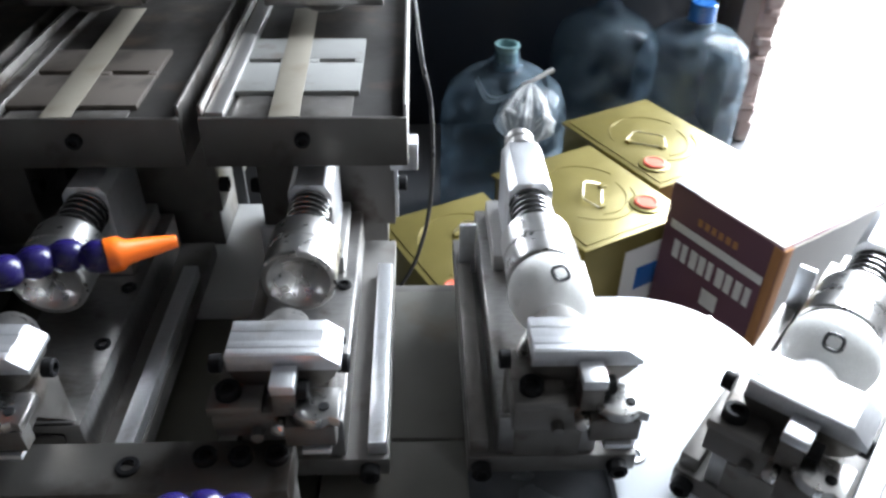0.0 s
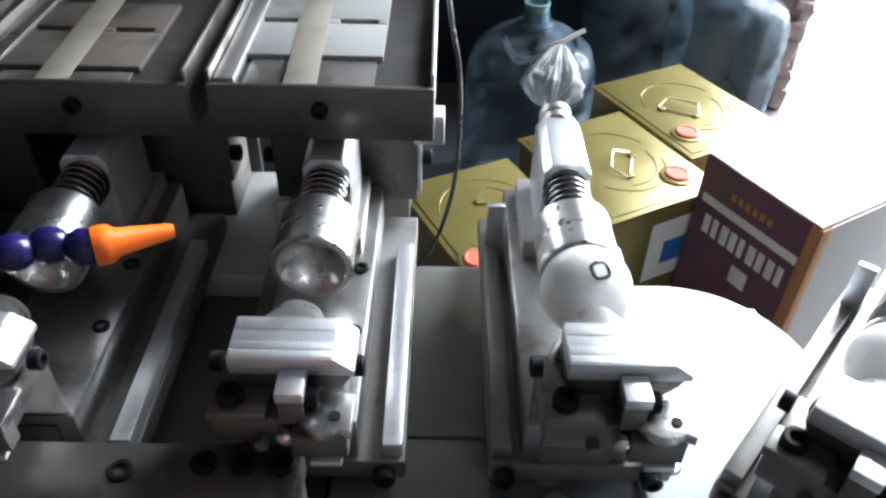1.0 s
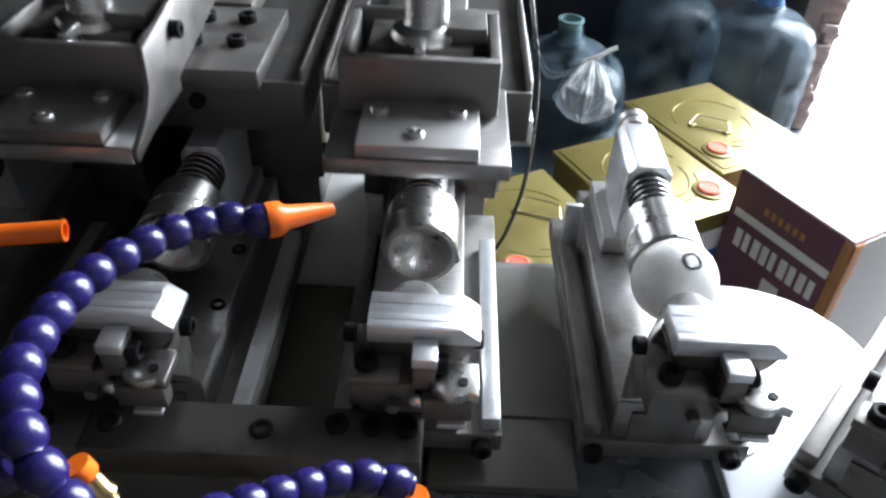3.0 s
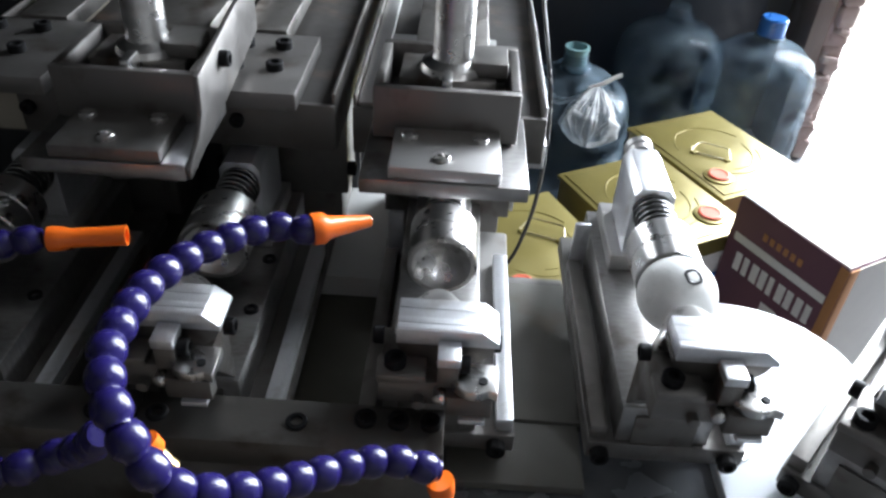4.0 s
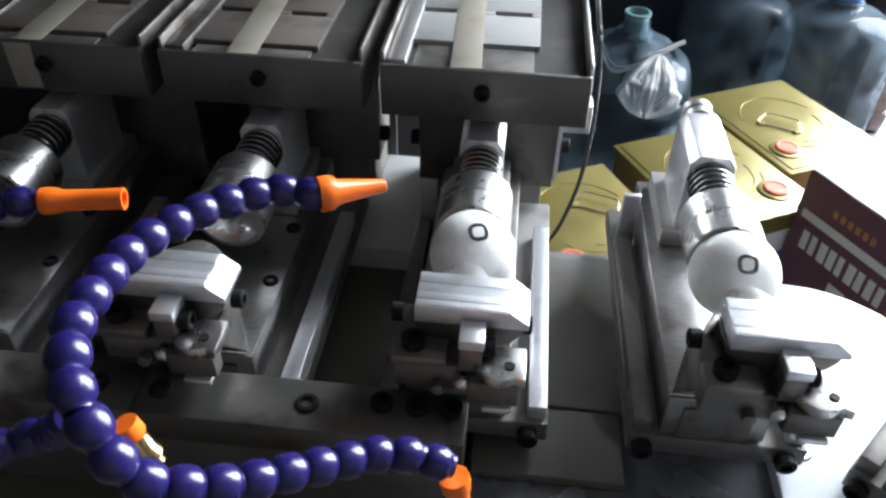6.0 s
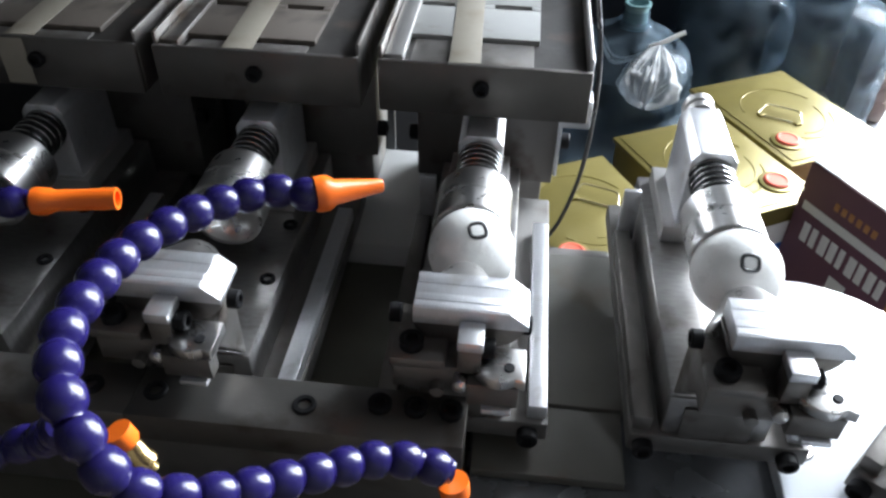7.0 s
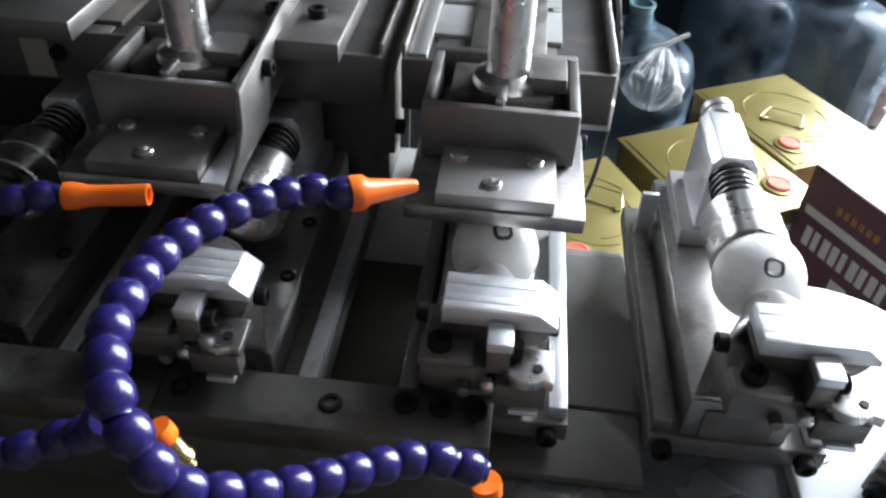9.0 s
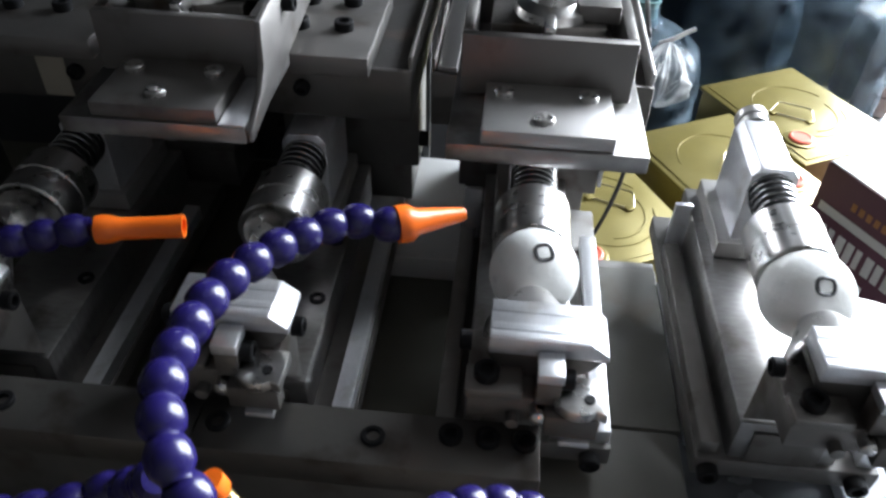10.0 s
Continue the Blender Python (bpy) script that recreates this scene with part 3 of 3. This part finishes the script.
# ---- print heads ----
def print_head(guard, tip, right):
    h = thing("printing_slide", "sliding steel print head with three bright screws", "printing unit", "printing units")
    part("mount_plate", box(-0.0390, right, -0.0118, 0.060, 0.1165, 0.1245, 0.0008), PLATESTEEL, h, "bright bottom plate")
    part("front_pad_plate", box(-0.0250, 0.0285, -0.0108, 0.034, 0.1247, 0.1315, 0.0008), HEADSTEEL if guard else STEEL, h)
    fitted("screw", SCREW_STEEL, h, (0.0, -0.0005, 0.1315), label="bright button screw")
    fitted("screw", SCREW_STEEL, h, (-0.0170, 0.0195, 0.1315), label="bright button screw")
    fitted("screw", SCREW_STEEL, h, (0.0185, 0.0195, 0.1315), label="bright button screw")
    # hollow box carrying the lift cylinder
    part("box_wall", box(-0.0365, 0.0375, 0.0285, 0.0335, 0.1250, 0.1530, 0.001), HEADSTEEL, h)
    part("box_wall", box(-0.0365, 0.0375, 0.0860, 0.0910, 0.1250, 0.1530, 0.001), HEADSTEEL, h)
    part("box_side", box(-0.0365, -0.0315, 0.0337, 0.0858, 0.1250, 0.1530, 0.001), HEADSTEEL, h)
    part("box_side", box(0.0325, 0.0375, 0.0337, 0.0858, 0.1250, 0.1530, 0.001), HEADSTEEL, h)
    part("box_floor", box(-0.0313, 0.0323, 0.0337, 0.0858, 0.1250, 0.1330, 0.0008), DARK, h)
    part("rib", box(-0.0025, 0.0025, 0.0337, 0.0480, 0.1332, 0.1555, 0.0006), BRIGHT, h)
    part("cross_block", box(-0.0250, 0.0250, 0.0482, 0.0800, 0.1332, 0.1500, 0.001), GREY, h)
    part("piston_rod", lathe([(0.0175, 0.150), (0.0165, 0.1535), (0.0112, 0.1565), (0.0105, 0.158), (0.0105, 0.20)], 32, Matrix.Translation((0.002, 0.064, 0))), BRIGHT, h, "polished piston rod")
    part("cylinder", lathe([(0.0, 0.2), (0.017, 0.2), (0.018, 0.202), (0.018, 0.30), (0, 0.3)], 32, Matrix.Translation((0.002, 0.064, 0))), ALU, h)
    part("side_block", box(0.0120, 0.0310, 0.0530, 0.0760, 0.1502, 0.1580, 0.0008), DARK, h)
    part("pad_holder", lathe([(0.0, 0.110), (0.0145, 0.110), (0.0145, 0.1163), (0, 0.1163)], 28, Matrix.Translation((0.0, 0.012, 0))), DARK, h)
    part("pad", lathe([(0.0, tip), (0.0015, tip + 0.0006), (0.0125, 0.1085), (0.0125, 0.1098), (0, 0.1098)], 28, Matrix.Translation((0.0, 0.012, 0))), RUBBER, h, "grey conical silicone pad")
    part("rear_arm", box(-0.020, 0.022, 0.0912, 0.27, 0.1260, 0.1480, 0.0012), GREY, h)
    if guard:
        part("side_guard", extrude([(-0.0120, 0.1180), (0.016, 0.1220), (0.128, 0.1380), (0.128, 0.1700), (0.086, 0.1670), (0.016, 0.1580), (0.014, 0.1400), (0.006, 0.1310), (-0.0120, 0.1235)], 0.0404, 0.0432, "x", 0.0005), HEADSTEEL, h, "bent steel side guard")
        fitted("screw", SCREW, h, (0.0433, 0.052, 0.1520), (1, 0, 0))
        part("gutter", box(0.0290, 0.0402, -0.0117, 0.030, 0.1247, 0.1256, 0.0002), ALU, h, "bright narrow gutter floor")
    return h


HEAD_X = -0.006
HEAD_DY, HEAD_DZ = 0.006, -0.006
head_a = print_head(False, 0.1060, 0.0425)
head_b = print_head(True, 0.1060, 0.0402)
head_b_x = -0.1675


def plate_slide(x, holes):
    v = thing("drilled_slide", "pale steel slide plate with black bolt holes", "slide plate", "drilled slide plates")
    part("plate_body", box(-0.0370, 0.0370, 0.0, 0.086, 0.0990, 0.1100, 0.0010), HEADSTEEL, v)
    part("slide_arm", box(-0.0150, 0.0150, 0.0862, 0.30, 0.1000, 0.1120, 0.0010), GREY, v)
    for a, b in holes:
        fitted("screw", SCREW_BIG, v, (a, b, 0.1090))
    v.matrix_world = pose(x, 0.09, 0)
    return v


slide_c = plate_slide(-0.1285, ((0.0190, 0.032), (0.0180, 0.064), (-0.0045, 0.032), (-0.0055, 0.064)))
slide_d = plate_slide(-0.2720, ((0.0080, 0.034), (0.0080, 0.068), (-0.020, 0.034), (-0.020, 0.068)))


# column, overhead block and panel are unseen, added to shade the left side
column = thing("unseen_machine_column", "unseen dark machine column, added to shade the left trays", "machine column")
part("column_body", box(-0.60, -0.075, 0.46, 0.72, FLOOR, 0.3245, 0.006), LIGHT_BLOCK, column)
part("overhead_shade_block", box(-0.60, 0.060, 0.205, 0.72, 0.325, 0.80, 0.006), LIGHT_BLOCK, column, "unseen dark block added to shade the trays")
part("door_light_blocker", box(-0.60, -0.075, 0.2225, 0.2265, -0.0575, 0.0655, 0.001), LIGHT_BLOCK, column, "dark panel added behind the trays to block door light")
part("carrier_beam", box(-0.60, 0.085, 0.428, 0.459, 0.060, 0.1180, 0.002), DARK, column, "steel carrier beam")


# ---- segmented hoses ----
def hose(points, nozzle_at, tip_at, name_label, r=0.0063, gap=0.0108):
    h = thing("coolant_hose", name_label, "hose", "segmented hoses")
    beads = smooth_path(points, gap)
    mesh = finish("hose_bead", lathe([(0.0038, -0.0058), (0.0050, -0.0047), (0.0060, -0.0026), (r, 0.0), (0.0060, 0.0025), (0.0049, 0.0042), (0.0042, 0.0050), (0.0042, 0.0060)], 20), BLUE, 60)
    for i, p in enumerate(beads):
        a, b = beads[max(i - 1, 0)], beads[min(i + 1, len(beads) - 1)]
        ob = new("bead", mesh)
        ob.parent, ob.matrix_local = h, aim(p, b - a)
    if nozzle_at is not None:
        a, b = Vector(nozzle_at), Vector(tip_at)
        n = (b - a).length
        return h, a, b, n
    return h, None, None, 0


def nozzle(h, a, b, kind):
    n = (b - a).length
    cone = [(0.0066, 0), (0.0068, 0.002), (0.0066, 0.005), (0.0048, 0.0075), (0.0026, n - 0.001), (0.0022, n), (0.0012, n), (0.0012, n - 0.004), (0, n - 0.004)]
    flat = [(0.0054, 0), (0.0056, 0.002), (0.0052, 0.006), (0.0043, 0.0085), (0.0042, n * 0.55), (0.0044, n), (0.0032, n), (0.0030, n - 0.006), (0, n - 0.006)]
    part("nozzle", lathe(cone if kind == "cone" else flat, 28, aim(a, b - a)), ORANGE, h, "orange tapered nozzle" if kind == "cone" else "orange straight nozzle")


MAIN = [(-0.0600, -0.0592, 0.1180), (-0.0742, -0.0622, 0.120), (-0.0915, -0.0816, 0.124), (-0.1042, -0.1076, 0.127), (-0.1063, -0.1374, 0.129), (-0.1037, -0.1511, 0.128), (-0.0991, -0.1615, 0.126),
        (-0.0939, -0.168, 0.12), (-0.0857, -0.1738, 0.11), (-0.0769, -0.1736, 0.1), (-0.0613, -0.1654, 0.09), (-0.0448, -0.1518, 0.08), (-0.0265, -0.1368, 0.07), (-0.0171, -0.1325, 0.067), (-0.0051, -0.1305, 0.062), (0.0020, -0.1302, 0.0580)]
h1, a, b, n = hose(MAIN, (-0.0570, -0.0588, 0.1178), (-0.0338, -0.0480, 0.1166), "bent blue segmented coolant hose with orange nozzles")
nozzle(h1, a, b, "cone")
nozzle(h1, Vector((0.0022, -0.1306, 0.0545)), Vector((0.0058, -0.1325, 0.0350)), "flat")
SIDE = [(-0.26, -0.175, 0.070), (-0.1980, -0.1640, 0.072), (-0.1497, -0.1539, 0.075), (-0.133, -0.1473, 0.077), (-0.1189, -0.1500, 0.087), (-0.1080, -0.1570, 0.104)]
h2, *_ = hose(SIDE, None, None, "blue segmented hose feeding the bent one")
part("swivel", lathe([(0.0044, 0), (0.0046, 0.005), (0.004, 0.006)], 24, aim((-0.0995, -0.1482, 0.0900), (0.0040, -0.0004, -0.0110))), ORANGE, h1, "orange collar")
part("fitting", lathe([(0.0038, 0), (0.0038, 0.005), (0.0044, 0.006), (0.0044, 0.008), (0.003, 0.009), (0.003, 0.011)], 12, aim((-0.0970, -0.1485, 0.0832), (0.0055, -0.0018, -0.0090))), BRASS, h1, "brass fitting")
UPPER = [(-0.30, -0.10, 0.085), (-0.25, -0.078, 0.095), (-0.2180, -0.0680, 0.0995), (-0.1992, -0.0641, 0.1), (-0.183, -0.0591, 0.102), (-0.1740, -0.0570, 0.102)]
h3, a, b, n = hose(UPPER, (-0.1710, -0.0564, 0.102), (-0.1397, -0.0504, 0.102), "blue segmented hose with a straight orange nozzle")
nozzle(h3, a, b, "flat")


# ---- behind the machine ----
def tin(x, y, turn, cap, handle, top=-0.39, sx=0.195, sy=0.240, label=False):
    t = thing("square_tin", "gold lacquered square tin with red cap and wire handle", "tin", "gold square tins")
    a, b = sx / 2, sy / 2
    part("body", box(-a + 0.003, a - 0.003, -b + 0.003, b - 0.003, FLOOR, top - 0.004, 0.010), GOLD, t)
    part("rim", box(-a, a, -b, b, top - 0.008, top, 0.0035), GOLD, t)
    part("lid_panel", box(-a + 0.010, a - 0.010, -b + 0.010, b - 0.010, top + 0.0002, top + 0.0018, 0.001), GOLD, t)
    for r, f0, f1 in ((0.074, 0.05, 0.45), (0.074, 0.6, 0.95), (0.060, 0.7, 1.0)):
        ringp = [(r * math.cos(2 * math.pi * q), r * 1.15 * math.sin(2 * math.pi * q), top + 0.0012) for q in [f0 + (f1 - f0) * k / 24 for k in range(25)]]
        part("embossed_ridge", tube(ringp, 0.0018, 6), GOLD, t)
    part("cap_collar", lathe([(0.0265, 0.0), (0.0265, 0.003), (0.024, 0.004), (0.021, 0.004)], 32, Matrix.Translation((cap[0], cap[1], top + 0.0015))), GOLD, t)
    part("cap", lathe([(0.0195, 0.0), (0.0195, 0.005), (0.017, 0.007), (0.0145, 0.007), (0.0135, 0.006), (0, 0.006)], 32, Matrix.Translation((cap[0], cap[1], top + 0.0025))), RED, t, "red plastic cap")
    hx, hy, ha = handle
    c, s2 = math.cos(ha), math.sin(ha)
    loop = [(-0.030, -0.014), (-0.036, -0.010), (-0.028, 0.014), (-0.022, 0.017), (0.022, 0.017), (0.028, 0.014), (0.036, -0.010), (0.030, -0.014)]
    pts = [(hx + c * u - s2 * v, hy + s2 * u + c * v, top + 0.004 + 0.25 * max(0, v + 0.012)) for u, v in loop]
    part("handle", tube(pts, 0.0014, 8, closed=True), WIRE, t, "folded wire handle")
    for e in (pts[0], pts[-1]):
        part("handle_lug", box(e[0] - 0.006, e[0] + 0.006, e[1] - 0.005, e[1] + 0.005, top + 0.0018, top + 0.0058, 0.001), GOLD, t)
    if label:
        part("paper_label", box(-0.020, 0.080, -b + 0.0012, -b + 0.0028, top - 0.150, top - 0.034, 0.0003), WHITE, t, "white printed label")
        part("label_mark", box(0.010, 0.060, -b + 0.0004, -b + 0.0011, top - 0.120, top - 0.075, 0.0002), CAPBLUE, t, "blue label mark")
    t.matrix_world = pose(x, y, 0, 0, 0, turn)
    return t


tin(0.495, 0.962, 28, (-0.066, -0.077), (-0.020, -0.007, -0.87), sx=0.215, sy=0.274)
tin(0.340, 0.778, 28, (0.058, -0.077), (0.0, -0.014, 0.86), sx=0.215, sy=0.258, label=True)
tin(0.134, 0.634, 27, (-0.070, -0.086), (0.026, 0.0155, -0.80))

carton = thing("carton_box", "purple-brown printed carton with glare-whitened top and pale lettering", "carton")
U, V = Vector((0.50, -0.866, 0)).normalized(), Vector((0.866, 0.50, 0)).normalized()
P0 = Vector((0.444, 0.683, 0))
M = Matrix(((U.x, V.x, 0, P0.x), (U.y, V.y, 0, P0.y), (0, 0, 1, 0), (0, 0, 0, 1)))
TOP = -0.31
part("carton_body", box(0, 0.20, 0, 0.27, FLOOR, TOP - 0.001, 0.002, m=M), CARTON, carton)
# top and side are coloured white to hold the sun's glare
part("carton_top", box(0.002, 0.198, 0.002, 0.268, TOP - 0.0008, TOP + 0.001, 0.0005, m=M), WHITE, carton, "carton top whitened for the sun's glare")
part("carton_side", box(0.2004, 0.2016, 0.020, 0.266, FLOOR + 0.004, TOP - 0.004, 0.0003, m=M), WHITE, carton, "carton side whitened for glare")
part("carton_strip", box(0.2004, 0.2018, 0.001, 0.0195, FLOOR + 0.004, TOP - 0.004, 0.0003, m=M), KRAFT, carton, "orange corner strip")
part("carton_strip", box(0.186, 0.2003, -0.0010, -0.0002, FLOOR + 0.004, TOP - 0.004, 0.0002, m=M), KRAFT, carton, "orange corner strip")


part("band", box(0.012, 0.184, -0.0012, -0.0002, TOP - 0.074, TOP - 0.060, 0.0002, m=M), WHITE, carton, "pale band")
for k, wide in enumerate((0.012, 0.010, 0.013, 0.012, 0.009, 0.013, 0.011, 0.012, 0.010)):
    x0 = 0.026 + 0.0172 * k
    part("letter_bar", box(x0, x0 + wide, -0.0014, -0.0003, TOP - 0.122, TOP - 0.090, 0.0002, m=M), WHITE, carton, "pale letter bar")
for k in range(6):
    part("letter_bar", box(0.060 + 0.013 * k, 0.068 + 0.013 * k, -0.0014, -0.0003, TOP - 0.045, TOP - 0.033, 0.0002, m=M), KRAFT, carton, "tan letter bar")
part("label_patch", box(0.095, 0.125, -0.0014, -0.0003, TOP - 0.170, TOP - 0.140, 0.0002, m=M), WHITE, carton, "white label patch")


def jug(x, y, cap, scale=1.0, bagged=False):
    j = thing("water_jug", "clear blue plastic water jug" + (" with a blue cap" if cap == "blue" else ""), "water jug", "water jugs")
    z0 = FLOOR
    prof = [(0.0, 0.004), (0.110, 0.002), (0.128, 0.012)]
    for k in range(5):
        b = 0.02 + 0.055 * k
        prof += [(0.134, b + 0.012), (0.134, b + 0.040), (0.128, b + 0.048)]
    prof += [(0.132, 0.305), (0.118, 0.345), (0.082, 0.375), (0.045, 0.388), (0.030, 0.394), (0.027, 0.400), (0.027, 0.425)]
    part("jug_body", lathe([(r * scale, h * scale) for r, h in prof], 40, Matrix.Translation((x, y, z0))), JUG, j, smooth=60)
    part("neck_ring", lathe([(0.029, 0.395), (0.036, 0.397), (0.037, 0.400), (0.035, 0.403), (0.029, 0.404)], 32, Matrix.Translation((x, y, z0))), JUG, j)
    if cap:
        top = 0.404 * scale
        part("cap", lathe([(0.031, top), (0.031, top + 0.036), (0.028, top + 0.040), (0, top + 0.040)] if cap == "blue" else [(0.029, top - 0.012), (0.024, top), (0.022, top + 0.028), (0.026, top + 0.030), (0.026, top + 0.036), (0.021, top + 0.037), (0.019, top + 0.010), (0, top + 0.008)], 28, Matrix.Translation((x, y, z0))), CAPBLUE if cap == "blue" else TEAL, j, "blue plastic cap" if cap == "blue" else "open teal neck ring")
    return j


jug(0.722, 1.44, "blue")
jug(0.53, 1.54, "")
jug(0.243, 1.20, "teal")

# clear bag tied over the jug, its gathered film fanning out from the knot
bag_ob = thing("plastic_bag", "crumpled clear plastic bag tied on the jug", "plastic bag")
KNOT, HANG = Vector((0.286, 1.125, -0.352)), Vector((-0.018, -0.060, -0.098))
BAG_M = aim(KNOT, HANG)


def bag_point(u, a):
    """A point of the gathered bag: u runs from the knot to the far end, a round it."""
    swell = 0.005 + 0.050 * min(1.0, 1.7 * u) ** 0.75 * max(0.0, 1 - u ** 4) ** 0.5
    pleat = (1 - 0.55 * u) * (0.13 * math.sin(13 * a + 2.5 * math.sin(2 * a)) + 0.07 * math.sin(29 * a + 4 * u))
    crumple = 0.30 * noise.noise(Vector((1.7 * math.cos(a), 1.7 * math.sin(a), 3.1 * u))) + 0.22 * abs(noise.noise(Vector((4 * math.cos(a), 4 * math.sin(a), 6 * u + 5))))
    r = swell * (1 + pleat + crumple * min(1, 2.5 * u))
    return BAG_M @ Vector((r * math.cos(a), r * math.sin(a), 0.118 * u * (1 + 0.05 * math.sin(5 * a))))


film = bmesh.new()
rows = [[film.verts.new(bag_point(i / 30, 2 * math.pi * k / 120)) for k in range(120)] for i in range(31)]
for p, q in zip(rows, rows[1:]):
    for k in range(120):
        film.faces.new((p[k], p[(k + 1) % 120], q[(k + 1) % 120], q[k]))
part("film", film, BAG, bag_ob, smooth=180)
for k in range(16):
    a0, u0, u1, lean = random.uniform(0, 2 * math.pi), random.uniform(0.02, 0.3), random.uniform(0.5, 0.95), random.uniform(-0.5, 0.5)
    pts = [bag_point(u0 + (u1 - u0) * i / 9, a0 + lean * (i / 9) ** 2) for i in range(10)]
    part("crease", tube(pts, random.uniform(0.0004, 0.0008), 5), FOLD, bag_ob, "white crease of gathered film")
for side in range(7):
    q = random.uniform(0.2, 1.0)
    pts = [KNOT + Vector((-0.012, 0.0, 0)), KNOT + Vector((-0.045, 0.01, -0.018 - 0.02 * q)), KNOT + Vector((-0.075 - 0.01 * q, 0.035 - 0.02 * q, -0.02 - 0.03 * q)), KNOT + Vector((-0.095 - 0.012 * q, 0.075, 0.0 - 0.03 * q))]
    part("crease", tube(smooth_path(pts, 0.012), random.uniform(0.0006, 0.0014), 5), FOLD, bag_ob, "white crease of gathered film")
knot = [KNOT + Vector((-0.02, 0.0, -0.004)), KNOT + Vector((0.004, 0.0, 0.006)), KNOT + Vector((0.030, 0.008, 0.018)), KNOT + Vector((0.046, 0.012, 0.024))]
part("knot", tube(smooth_path(knot, 0.004), 0.0045, 8), FOLD, bag_ob, "white twisted knot")

# dark sheet added for the shaded back wall, and the doorway's jamb
solo("shaded_wall_sheet", box(-1.2, 0.80, WALL_Y - 0.05, WALL_Y - 0.012, FLOOR, 0.9, 0.004), WALL_SHADE, "dark blue sheet standing in for the shaded back wall", "board")
solo("door_jamb", box(DOOR_X0 - 0.10, DOOR_X0 - 0.055, WALL_Y - 0.16, WALL_Y + 0.0, FLOOR, DOOR_TOP, 0.004), WOOD, "weathered wooden door post", "door post", kind="structure")
jamb = bmesh.new()
z = FLOOR
while z < DOOR_TOP:
    high = random.uniform(0.02, 0.06)
    turn = Matrix.Translation((DOOR_X0, WALL_Y - 0.08, z)) @ Matrix.Rotation(random.uniform(-0.10, 0.10), 4, "Z") @ Matrix.Rotation(random.uniform(-0.10, 0.10), 4, "Y") @ Matrix.Translation((-DOOR_X0, 0.08 - WALL_Y, -z))
    box(DOOR_X0 - 0.045, DOOR_X0 + 0.004 + random.uniform(-0.007, 0.009), WALL_Y - 0.165 + random.uniform(-0.012, 0.012), WALL_Y - 0.008, z, z + high, 0.009, jamb, turn)
    z += high * 0.93
box(DOOR_X0 - 0.053, DOOR_X0 + 0.004, WALL_Y - 0.150, WALL_Y - 0.004, FLOOR, DOOR_TOP, 0.004, jamb)
for v in jamb.verts:
    v.co += 0.010 * noise.noise_vector(v.co * 30)
solo("wall_brick_edge", jamb, BRICKS, "rough broken brick edge of the doorway", "brick edge", kind="structure")

# thin black cable from the tray down behind the machine
cable = [(0.050, 0.30, 0.16), (0.0615, 0.20, 0.094), (0.0680, 0.20, 0.056), (0.0700, 0.20, 0.013), (0.0675, 0.20, -0.034), (0.0600, 0.20, -0.072), (0.0510, 0.20, -0.097), (0.030, 0.205, -0.14)]
solo("cable", tube(smooth_path(cable, 0.006), 0.0016, 8), CABLE, "thin black cable hanging beside the trays", "cable")


# ---- what moves ----
def track_rows(k, seat=None):
    rows = []
    for t, done in ((0, 0), (4.3, 0), (4.42, 0.0), (4.5, 0.145), (4.6, 0.40), (4.7, 0.60), (4.8, 0.83), (4.9, 0.99), (5.0, 1), (5.2, 1), (10, 1)):
        m = station(k - done)
        rows.append((t, m @ seat if seat else m))
    return rows


HEAD_ROWS = [(0, 0.24, 0), (1.5, 0.24, 0), (1.65, 0.18, 0), (1.8, 0.105, 0), (2.0, 0.068, 0), (2.2, 0.034, 0), (2.4, 0.010, 0), (2.55, 0, 0), (2.85, 0, 0), (3.0, 0, -0.006), (3.2, 0, -0.026),
             (3.38, 0, -0.041), (3.5, 0, -0.033), (3.8, 0, -0.0205), (3.9, 0, -0.014), (4.0, 0, -0.008), (4.12, 0, -0.002), (4.2, 0.001, 0), (4.3, 0.018, 0), (4.4, 0.039, 0), (4.5, 0.072, 0),
             (4.6, 0.111, 0), (4.7, 0.16, 0), (4.85, 0.23, 0), (5.0, 0.24, 0), (7.0, 0.24, 0), (7.3, 0.155, 0), (7.6, 0.087, 0), (7.8, 0.054, 0), (8.0, 0.029, 0), (8.2, 0.004, 0), (8.35, -0.004, 0),
             (8.5, -0.004, 0), (8.6, -0.004, -0.004), (8.7, -0.003, -0.012), (8.8, -0.003, -0.022), (8.9, -0.003, -0.032), (9.0, -0.003, -0.041), (9.1, -0.003, -0.034), (9.2, -0.003, -0.027),
             (9.4, -0.002, -0.018), (9.6, -0.001, -0.008), (9.8, 0, -0.001), (10, 0, 0)]


def motions():
    for k, f in fixtures.items():
        walk(f, track_rows(k))
    for k, b in balls.items():
        walk(b, track_rows(k, SEAT))
    walk(head_a, [(t, pose(HEAD_X, y + HEAD_DY, z + HEAD_DZ)) for t, y, z in HEAD_ROWS])
    plate_rows = [(t, 0.078 + (0.5 * y if y < 0.08 else 0.04 + 1.3 * (y - 0.08))) for t, y, z in HEAD_ROWS]
    walk(slide_c, [(t, pose(-0.1285, y, 0)) for t, y in plate_rows])
    walk(slide_d, [(t, pose(-0.2720, y, 0)) for t, y in plate_rows])
    walk(head_b, [(t, pose(head_b_x, y + HEAD_DY, z + HEAD_DZ)) for t, y, z in HEAD_ROWS])


motions()
